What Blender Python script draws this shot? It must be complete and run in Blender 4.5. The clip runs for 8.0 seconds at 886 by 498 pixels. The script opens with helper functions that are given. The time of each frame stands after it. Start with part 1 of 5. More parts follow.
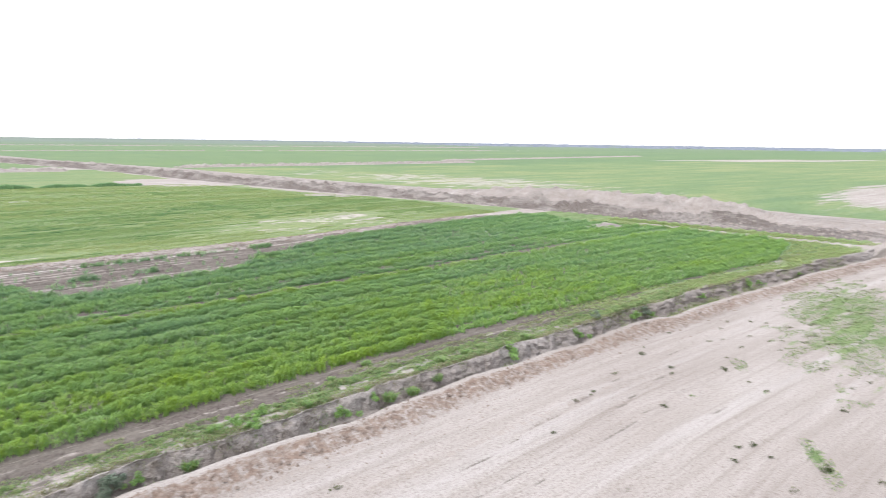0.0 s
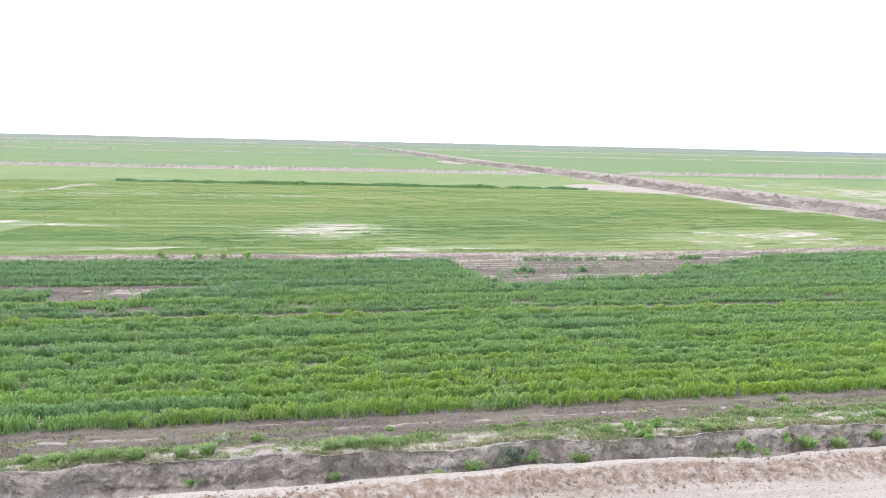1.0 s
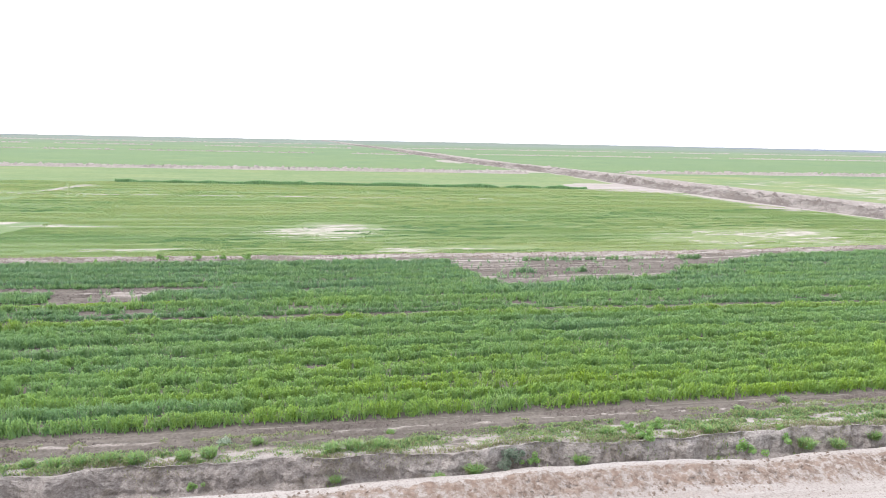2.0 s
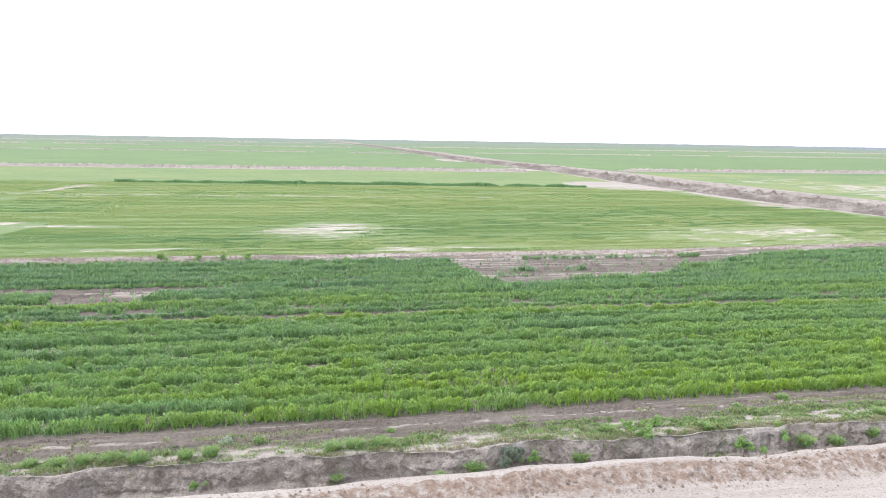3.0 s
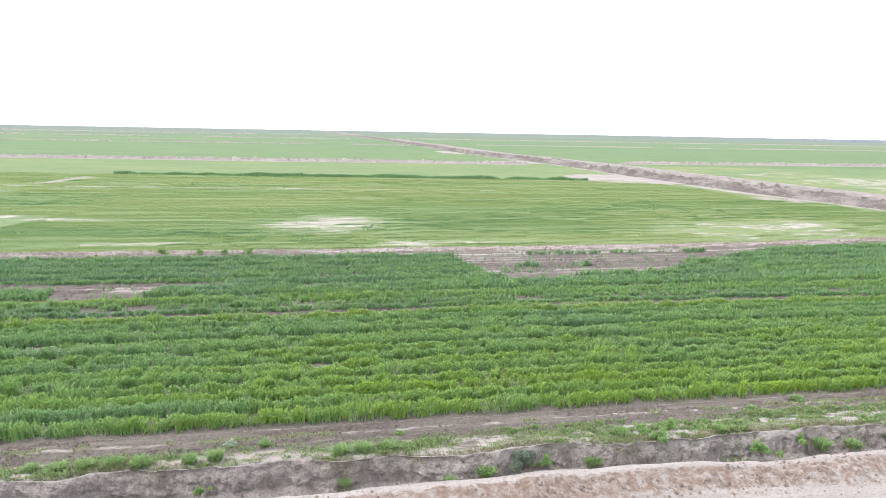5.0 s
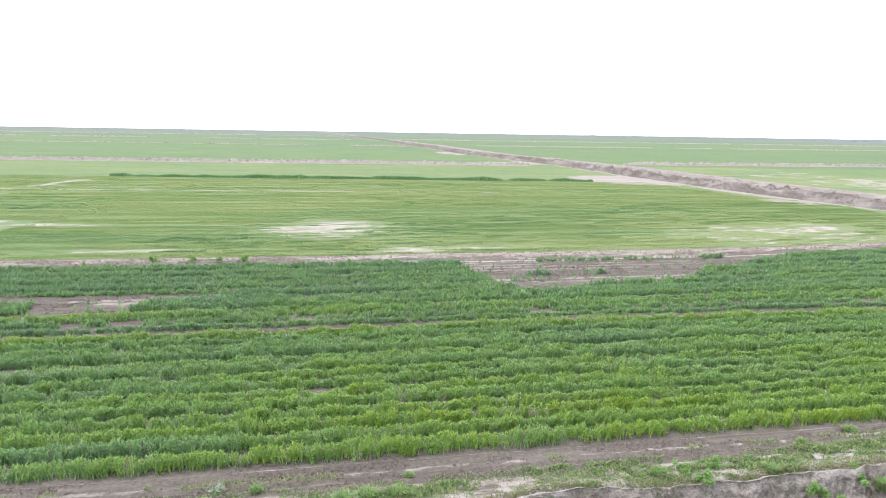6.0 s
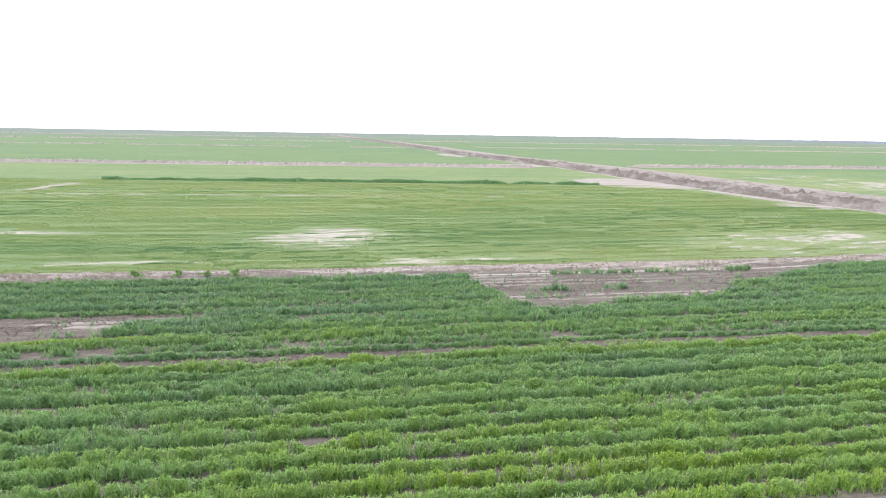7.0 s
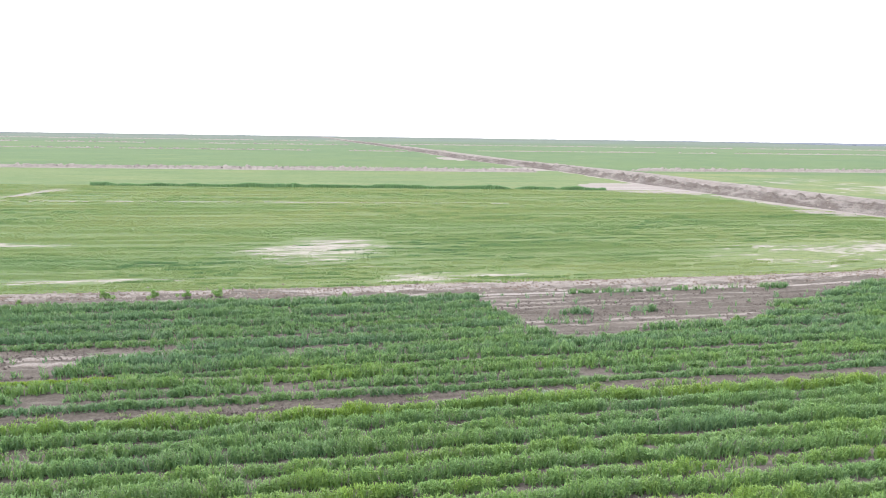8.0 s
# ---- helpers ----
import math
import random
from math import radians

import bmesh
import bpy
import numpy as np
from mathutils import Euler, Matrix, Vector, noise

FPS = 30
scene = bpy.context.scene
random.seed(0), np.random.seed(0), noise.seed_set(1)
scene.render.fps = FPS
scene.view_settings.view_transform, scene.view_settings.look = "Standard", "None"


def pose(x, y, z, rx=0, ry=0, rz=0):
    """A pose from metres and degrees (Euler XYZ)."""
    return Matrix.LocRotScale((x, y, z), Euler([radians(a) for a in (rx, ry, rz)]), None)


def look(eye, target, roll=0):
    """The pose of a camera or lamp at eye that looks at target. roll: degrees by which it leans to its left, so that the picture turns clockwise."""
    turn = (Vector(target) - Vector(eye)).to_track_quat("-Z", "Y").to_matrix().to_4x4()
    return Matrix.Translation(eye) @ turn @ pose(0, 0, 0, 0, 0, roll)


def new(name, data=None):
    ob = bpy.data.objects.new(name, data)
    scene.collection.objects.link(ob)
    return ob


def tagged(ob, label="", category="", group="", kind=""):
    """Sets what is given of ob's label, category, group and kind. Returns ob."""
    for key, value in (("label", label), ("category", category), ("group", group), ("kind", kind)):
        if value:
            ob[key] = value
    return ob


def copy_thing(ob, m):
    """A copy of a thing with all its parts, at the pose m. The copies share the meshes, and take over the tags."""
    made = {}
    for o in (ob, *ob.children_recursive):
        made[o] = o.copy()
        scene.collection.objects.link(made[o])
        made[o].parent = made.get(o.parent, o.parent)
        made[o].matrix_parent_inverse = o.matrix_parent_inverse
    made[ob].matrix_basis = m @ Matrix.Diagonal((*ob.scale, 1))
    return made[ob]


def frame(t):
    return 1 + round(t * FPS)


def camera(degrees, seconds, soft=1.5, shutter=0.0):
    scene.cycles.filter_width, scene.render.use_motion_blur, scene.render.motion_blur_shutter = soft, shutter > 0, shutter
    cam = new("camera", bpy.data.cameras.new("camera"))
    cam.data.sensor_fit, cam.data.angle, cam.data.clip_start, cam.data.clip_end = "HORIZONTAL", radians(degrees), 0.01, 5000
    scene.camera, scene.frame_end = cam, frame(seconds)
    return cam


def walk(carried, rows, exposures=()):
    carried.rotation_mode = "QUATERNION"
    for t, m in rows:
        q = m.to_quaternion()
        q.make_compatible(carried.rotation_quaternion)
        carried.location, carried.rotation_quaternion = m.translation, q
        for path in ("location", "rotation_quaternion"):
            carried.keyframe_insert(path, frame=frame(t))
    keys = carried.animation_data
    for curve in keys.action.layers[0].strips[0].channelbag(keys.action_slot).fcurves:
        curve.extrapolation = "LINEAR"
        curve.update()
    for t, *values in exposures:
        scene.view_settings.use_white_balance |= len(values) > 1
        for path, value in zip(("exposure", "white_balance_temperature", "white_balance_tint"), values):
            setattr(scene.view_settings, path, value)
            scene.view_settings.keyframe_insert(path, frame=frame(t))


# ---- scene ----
cam = camera(65.3, 8.0, soft=0.55, shutter=0.1)
PATH = [
    (0, (-2.979, -0.762, 10.881), (-1.742, 0.779, 10.573), 0.8),
    (0.1, (-2.947, -0.748, 10.881), (-1.928, 0.946, 10.576), 1.0),
    (0.2, (-2.837, -0.767, 10.875), (-2.183, 1.1, 10.571), 1.4),
    (0.3, (-2.667, -0.829, 10.861), (-2.275, 1.109, 10.559), 1.4),
    (0.4, (-2.427, -0.923, 10.848), (-2.236, 1.045, 10.547), 1.5),
    (0.5, (-2.195, -1.0, 10.837), (-2.08, 0.973, 10.532), 1.6),
    (1, (-2.1, -1.092, 10.846), (-1.991, 0.881, 10.539), 1.3),
    (1.5, (-2.12, -1.107, 10.932), (-2.01, 0.866, 10.623), 1.2),
    (3, (-2.131, -1.261, 11.067), (-2.019, 0.711, 10.753), 0.9),
    (3.5, (-2.118, -1.859, 11.071), (-2.007, 0.111, 10.745), 0.8),
    (4, (-2.19, -2.143, 11.091), (-2.078, -0.174, 10.76), 0.8),
    (4.5, (-2.317, -1.652, 11.158), (-2.204, 0.316, 10.821), 1.0),
    (5.8, (-2.761, 1.844, 11.249), (-2.646, 3.812, 10.913), 1.0),
    (6, (-2.822, 2.539, 11.233), (-2.708, 4.507, 10.898), 0.9),
    (6.5, (-3.033, 4.765, 11.278), (-2.918, 6.733, 10.943), 0.9),
    (7, (-3.155, 7.236, 11.319), (-3.04, 9.205, 10.988), 0.9),
    (7.5, (-3.291, 9.964, 11.36), (-3.175, 11.934, 11.034), 0.9),
    (8, (-3.39, 12.873, 11.395), (-3.272, 14.843, 11.073), 0.8),
]
walk(cam, [(t, look(eye, target, roll)) for t, eye, target, roll in PATH],
     [(0, 0.88), (0.5, 1.01), (4.7, 1.01), (5.8, 0.96), (8, 0.86)])

# ---- sky and sun: bright overcast, the sun behind thin cloud, high on the left ----
SUN_ELEV, SUN_AZ = radians(56), radians(-94)     # azimuth from +y towards +x
world = bpy.data.worlds.new("world")
scene.world = world
world.use_nodes = True
wn, wl = world.node_tree.nodes, world.node_tree.links
wn.clear()
sky = wn.new("ShaderNodeTexSky")
sky.sky_type, sky.sun_disc = "NISHITA", False
sky.sun_elevation, sky.sun_rotation = SUN_ELEV, SUN_AZ
sky.air_density, sky.dust_density = 1.0, 3.0
bg_sky, bg_cloud = wn.new("ShaderNodeBackground"), wn.new("ShaderNodeBackground")
bg_sky.inputs["Strength"].default_value = 0.06
bg_cloud.inputs["Color"].default_value = (1.0, 0.995, 0.985, 1)
bg_cloud.inputs["Strength"].default_value = 1.08
add_bg, out_w = wn.new("ShaderNodeAddShader"), wn.new("ShaderNodeOutputWorld")
wl.new(sky.outputs[0], bg_sky.inputs["Color"])
wl.new(bg_sky.outputs[0], add_bg.inputs[0])
wl.new(bg_cloud.outputs[0], add_bg.inputs[1])
wl.new(add_bg.outputs[0], out_w.inputs["Surface"])
sun = new("sun", bpy.data.lights.new("sun", "SUN"))
sun.data.energy, sun.data.angle, sun.data.color = 1.9, radians(10), (1.0, 0.975, 0.94)
way = Vector((math.sin(SUN_AZ) * math.cos(SUN_ELEV), math.cos(SUN_AZ) * math.cos(SUN_ELEV), math.sin(SUN_ELEV)))
sun.matrix_basis = look(way * 100, (0, 0, 0))


# ---- noise over the plan ----
def lattice(ix, iy, seed):
    h = (ix.astype(np.int64) * 374761393 + iy.astype(np.int64) * 668265263 + seed * 974711) & 0xFFFFFFFF
    h = ((h ^ (h >> 13)) * 1274126177) & 0xFFFFFFFF
    return ((h ^ (h >> 16)) & 0xFFFF) / 65535.0


def vnoise(x, y, seed=0):
    x, y = np.asarray(x, float), np.asarray(y, float)
    ix, iy = np.floor(x), np.floor(y)
    fx, fy = x - ix, y - iy
    fx, fy = fx * fx * (3 - 2 * fx), fy * fy * (3 - 2 * fy)
    a, b = lattice(ix, iy, seed), lattice(ix + 1, iy, seed)
    c, d = lattice(ix, iy + 1, seed), lattice(ix + 1, iy + 1, seed)
    return (a * (1 - fx) + b * fx) * (1 - fy) + (c * (1 - fx) + d * fx) * fy


def fbm(x, y, seed=0, octaves=4):
    total, amp, norm = 0, 1.0, 0
    for k in range(octaves):
        total = total + amp * vnoise(np.asarray(x) * 2 ** k + 17.3 * k, np.asarray(y) * 2 ** k - 9.1 * k, seed + k)
        norm, amp = norm + amp, amp * 0.5
    return total / norm


def step(a, b, v):
    t = np.clip((v - a) / (b - a), 0, 1)
    return t * t * (3 - 2 * t)


def blob(x, y, cx, cy, rx, ry, turn=0.0):
    """1 in the middle, 0 on the rim of an ellipse, negative outside."""
    c, s = math.cos(turn), math.sin(turn)
    dx, dy = x - cx, y - cy
    return 1 - np.sqrt(((dx * c + dy * s) / rx) ** 2 + ((-dx * s + dy * c) / ry) ** 2)


# ---- the plan: x across, s = distance over the crop rows, which run slightly aslant ----
def lean(x, s):
    near = np.interp(x, [-200, -60, -17, 0, 20, 45, 65, 90, 200], [-26, -8.5, -2.4, 0, 2.6, 4.2, 4.7, 5.0, 5.5])
    far = np.interp(x, [-200, -38, -8, 8, 26, 40, 51, 75, 200], [-18, -4.4, -0.9, 1.3, 3.7, 6.6, 9.2, 13.5, 20])
    w = step(27, 63, s)
    return (near * (1 - w) + far * w) * (1 - step(75, 160, s)) * step(-60, 5, s)


def y_of(x, s):
    return s + lean(x, s)


def s_of(x, y):
    s = np.asarray(y, float) + 0.0
    for _ in range(12):
        s = y - lean(x, s)
    return s


def canal_x(y):
    """The foot of the canal's spoil bank, on the crop's side."""
    return np.interp(y, [-400, 0, 31, 46, 68, 86, 109, 142, 190, 248, 292, 358, 499, 768, 1238, 2042, 5000],
                     [130, 90, 86.5, 85, 82, 78.5, 73.5, 66, 58.5, 52, 42, 28, 10, -25, -99, -211, -640])


LIP, CREST = 22.1, 19.5
RUTS = ((14.0, 0.095, 8, 36, 0.17), (12.75, 0.02, 5, 20, 0.2), (13.0, 0.16, 17, 34, 0.15), (11.6, 0.06, 7, 30, 0.2), (9.4, 0.08, 10, 32, 0.17))


def lip_wig(x, s):
    return (fbm(x * 0.35, s * 0 + 3, 11, 4) - 0.5) * 1.0 + (fbm(x * 1.5, s * 0 + 5, 13, 3) - 0.5) * 0.22 + np.interp(x, [-40, -6.2, -4.2, 12, 27], [0.42, 0.46, 0.06, 0.06, 0.02]) + 0.6 * step(28, 37, x)


def crest_s(x, s):
    return CREST + (fbm(x * 0.16, s * 0 + 8, 12, 4) - 0.5) * 0.7 + (fbm(x * 1.2, s * 0 + 2, 14, 3) - 0.5) * 0.16


def ruts(x, s):
    """1 in the wheel ruts of the service road."""
    wob = 0.5 * (fbm(x * 0.12, 0 * s, 15, 3) - 0.5)
    out = 0
    for s0, slope, x0, x1, wide in RUTS:
        mid = s0 + slope * (x - x0) + wob
        out = np.maximum(out, (1 - step(0.3, 1.0, np.abs(s - mid) / wide)) * step(x0, x0 + 3, x) * (1 - step(x1 - 6, x1, x)) * step(0.25, 0.55, fbm(x * 0.35, 0 * s + s0, 16, 3)))
    return out


def height(x, s, y):
    """The ground's height: service road, low berm, ditch, track, crop beds, bund."""
    wig = lip_wig(x, s)
    ramp = 1 - step(74, 82, x)
    z = (fbm(x * 0.12, y * 0.12, 1) - 0.5) * 0.12 + (fbm(x * 1.3, y * 1.3, 2, 3) - 0.5) * 0.05
    z = z - 0.09 * ruts(x, s)
    crest = crest_s(x, s)
    lip = LIP + wig + 0.16
    hgt = 0.30 + 0.22 * (vnoise(x * 0.4, s * 0, 5) - 0.3)
    up = step(crest - 1.5, crest - 0.25, s) * (1 - step(crest + 0.1, crest + 0.5, s))
    lumps = fbm(x * 1.6, s * 1.6, 21, 4) - 0.5
    crumbs = fbm(x * 3.4, s * 3.4, 23, 3) - 0.5
    slope = step(crest - 1.7, crest - 0.9, s) * (1 - step(crest - 0.4, crest - 0.1, s))
    z = z + up * hgt + slope * (lumps * 0.30 + crumbs * 0.22)
    # the bank: gullied, nearly upright under the lip, a slumped foot below
    deep = step(crest + 0.15, crest + 1.0, s) * (1 - 0.62 * step(lip - 0.24, lip + 0.0, s) - 0.38 * step(lip - 1.0, lip - 0.3, s))
    z = z - ramp * deep * (1.3 + 0.2 * lumps) + ramp * step(0.05, 0.4, deep) * (lumps * 0.22 + crumbs * 0.10)
    z = z + 0.10 * step(lip - 0.05, lip + 0.1, s) * (1 - step(lip + 0.3, lip + 1.0, s)) + step(lip, lip + 0.2, s) * (1 - step(23.4, 23.8, s)) * crumbs * 0.12
    clod = fbm(x * 2.8, s * 2.8, 31, 3) - 0.5
    tilled = step(23.6, 23.9, s) * (1 - step(24.9, 25.2, s))
    z = z + tilled * (clod * 0.20 + 0.04 * np.sin(s * 9.0))
    beds = step(25.3, 25.8, s) * (1 - step(60.5, 61.5, s)) * (x < 90)
    z = z + beds * (0.10 * np.sin((s - 25.66) * 2 * math.pi / 1.12) + clod * 0.12)
    ridge = step(61.3, 62.4, s) * (1 - step(64.2, 65.7, s)) * (1 - step(62, 72, x))
    z = z + ridge * (0.14 + 0.42 * (fbm(x * 0.9, s * 1.6, 41, 5) - 0.45))
    return z


def plant_z(x, s, y):
    """Where a plant stands: on the bank's face below the lip, else on the ground."""
    under = LIP + lip_wig(x, s) - s
    face = np.maximum(-0.95, 0.1 - 3.6 * np.clip(under, 0, 0.24) - 0.6 * np.clip(under - 0.24, 0, 9))
    return np.where((s > 20.6) & (under > 0) & (x < 78), face, height(x, s, y))


def bare(x, s):
    """Where the crop is missing: 1 bare, 0 full."""
    n = (fbm(x * 0.5, s * 0.9, 51, 3) - 0.5)
    grey = s - np.interp(x, [1.2, 2.1, 3.4, 4.7, 7, 12.3, 18.9, 22.4, 30.7, 36.5, 44], [66, 59.2, 54.5, 50.6, 48.9, 50.7, 50.9, 54.6, 58.5, 60.9, 66])
    grey = grey + n * 2.8
    isle = ((np.abs(s - 55.1) < 0.6) & (((x > 6.1) & (x < 9.3)) | ((x > 11.0) & (x < 13.6)))) | ((np.abs(s - 60.6) < 0.6) & (x > 9) & (x < 27))
    sprig = ((np.abs(s - 52.8) < 0.5) & (x > 5.4) & (x < 8)) | ((np.abs(s - 51.7) < 0.5) & (x > 12.8) & (x < 17.2))
    grey = np.where(isle, 0.06 + 0.42 * step(0.25, 0.75, fbm(x * 0.9, s * 0.4, 57, 3)), np.where(sprig, 0.36, grey))
    left = np.minimum(np.interp(x, [-60, -30, -17, -14, -11.5], [52.4, 51.8, 51.2, 50.6, 50.2]) - s,
                      s - np.interp(x, [-60, -26.2, -25.2, -19.6, -18.6, -12], [49.7, 49.7, 46.7, 46.7, 49.3, 50.4])) + n * 0.9
    half = np.interp(x, [-40, -18, -8, 2, 6, 12, 40], [0.75, 0.72, 0.55, 0.5, 0.24, 0.45, 0.36])
    thin = (half - np.abs(s - 41.5 - 0.4 * (vnoise(x * 0.1, 0 * s, 3) - 0.5))) * 2.2 + n * 0.4
    sparse = np.minimum(blob(x, s, -5, 53.1, 4.5, 0.8) * 2, 0.22) + n * 0.6
    gaps = np.maximum.reduce([blob(x, s, 2.2, 28.5, 2.0, 0.35), blob(x, s, -14.7, 38.8, 1.1, 0.5), blob(x, s, -17, 37.9, 2.0, 0.5), blob(x, s, -8.3, 26.4, 0.45, 0.6),
                              blob(x, s, 8.5, 33.6, 2.4, 0.3), blob(x, s, 12.5, 33.4, 2.2, 0.35), blob(x, s, 19, 33.0, 2.4, 0.3), blob(x, s, 70, 52, 5, 1.0), blob(x, s, -12.2, 38.7, 0.8, 0.3)])
    return np.maximum.reduce([step(0, 0.5, grey), step(0, 0.4, left), step(0, 0.5, thin), step(0, 0.5, sparse), step(0, 0.3, gaps + n * 0.5)])


# ---- meshes from arrays ----
def mesh_from(name, verts, tris, material, smooth=True, uv=None, colours=()):
    verts, tris = np.asarray(verts, np.float32), np.asarray(tris, np.int32)
    me = bpy.data.meshes.new(name)
    me.vertices.add(len(verts))
    me.vertices.foreach_set("co", verts.ravel())
    k = tris.shape[1]
    me.loops.add(tris.size)
    me.loops.foreach_set("vertex_index", tris.ravel())
    me.polygons.add(len(tris))
    me.polygons.foreach_set("loop_start", np.arange(0, tris.size, k, dtype=np.int32))
    me.polygons.foreach_set("use_smooth", np.full(len(tris), smooth))
    me.update(calc_edges=True)
    if uv is not None:
        layer = me.uv_layers.new(name="rows")
        layer.data.foreach_set("uv", np.asarray(uv, np.float32)[tris.ravel()].ravel())
    for key, values in colours:
        at = me.attributes.new(key, "FLOAT_COLOR", "POINT")
        at.data.foreach_set("color", np.asarray(values, np.float32).ravel())
    me.materials.append(material)
    return me


def grid_faces(rows, cols):
    i = np.arange((rows - 1) * cols).reshape(rows - 1, cols)[:, :-1].ravel()
    return np.stack([i, i + 1, i + cols + 1, i + cols], 1)


def graded(*spans):
    """Coordinates from spans of (from, to, spacing at the start, spacing at the end)."""
    out = []
    for a, b, d0, d1 in spans:
        v, d = a, d0
        while v < b - 1e-6:
            out.append(v)
            d = d0 + (d1 - d0) * (v - a) / (b - a)
            v += d
    out.append(spans[-1][1])
    return np.array(out)


def part(name, me, parent, label=""):
    ob = new(name, me)
    ob.parent = parent
    return tagged(ob, label) if label else ob


# ---- materials ----
def nodes_of(name):
    m = bpy.data.materials.new(name)
    m.use_nodes = True
    m.node_tree.nodes.clear()
    return m, m.node_tree.nodes, m.node_tree.links


def noise_tex(n, l, vec, scale, detail=4.0, rough=0.55):
    t = n.new("ShaderNodeTexNoise")
    t.inputs["Scale"].default_value, t.inputs["Detail"].default_value, t.inputs["Roughness"].default_value = scale, detail, rough
    l.new(vec, t.inputs["Vector"])
    return t.outputs["Fac"]


def scaled(n, l, vec, by):
    t = n.new("ShaderNodeMapping")
    t.inputs["Scale"].default_value = by
    l.new(vec, t.inputs["Vector"])
    return t.outputs[0]


def math_node(n, l, op, a, b=None, clamp=False):
    t = n.new("ShaderNodeMath")
    t.operation, t.use_clamp = op, clamp
    for k, v in enumerate((a, b)):
        if v is None:
            continue
        if isinstance(v, (int, float)):
            t.inputs[k].default_value = v
        else:
            l.new(v, t.inputs[k])
    return t.outputs[0]


def mix_rgb(n, l, fac, a, b):
    t = n.new("ShaderNodeMix")
    t.data_type = "RGBA"
    for socket, v in ((t.inputs[0], fac), (t.inputs[6], a), (t.inputs[7], b)):
        if isinstance(v, (int, float)):
            socket.default_value = v
        elif isinstance(v, tuple):
            socket.default_value = (*v, 1)
        else:
            l.new(v, socket)
    return t.outputs[2]


def span(n, l, v, a, b):
    """v taken from a..b to 0..1, clamped."""
    t = n.new("ShaderNodeMapRange")
    t.inputs["From Min"].default_value, t.inputs["From Max"].default_value = a, b
    l.new(v, t.inputs["Value"])
    return t.outputs[0]


DEPTH = 0.50                                             # how much of each named tone a surface keeps


def surface(m, n, l, colour, rough=0.9, bump=None, strength=0.4, distance=0.05, translucent=0.0, spec=0.2):
    p, out = n.new("ShaderNodeBsdfPrincipled"), n.new("ShaderNodeOutputMaterial")
    colour = mix_rgb(n, l, 1 - DEPTH, colour, (0.0, 0.0, 0.0))
    l.new(colour, p.inputs["Base Color"])
    p.inputs["Roughness"].default_value = rough
    p.inputs["Specular IOR Level"].default_value = spec
    if bump is not None:
        b = n.new("ShaderNodeBump")
        b.inputs["Strength"].default_value, b.inputs["Distance"].default_value = strength, distance
        l.new(bump, b.inputs["Height"])
        l.new(b.outputs[0], p.inputs["Normal"])
    shader = p.outputs[0]
    if translucent:
        tr, mx = n.new("ShaderNodeBsdfTranslucent"), n.new("ShaderNodeMixShader")
        l.new(colour, tr.inputs["Color"])
        mx.inputs[0].default_value = translucent
        l.new(shader, mx.inputs[1])
        l.new(tr.outputs[0], mx.inputs[2])
        shader = mx.outputs[0]
    l.new(shader, out.inputs["Surface"])
    return m


def attr(n, l, key):
    a, sep = n.new("ShaderNodeAttribute"), n.new("ShaderNodeSeparateColor")
    a.attribute_name = key
    l.new(a.outputs["Color"], sep.inputs[0])
    return sep.outputs


SILT_A, SILT_B, SILT_C = (0.515, 0.474, 0.465), (0.42, 0.375, 0.36), (0.30, 0.257, 0.24)
SOIL_A, SOIL_B = (0.245, 0.218, 0.202), (0.135, 0.118, 0.108)
SALT = (0.66, 0.62, 0.57)
GREEN_BLUE, GREEN_MID, GREEN_YELLOW = (0.14, 0.24, 0.125), (0.20, 0.29, 0.135), (0.305, 0.35, 0.168)


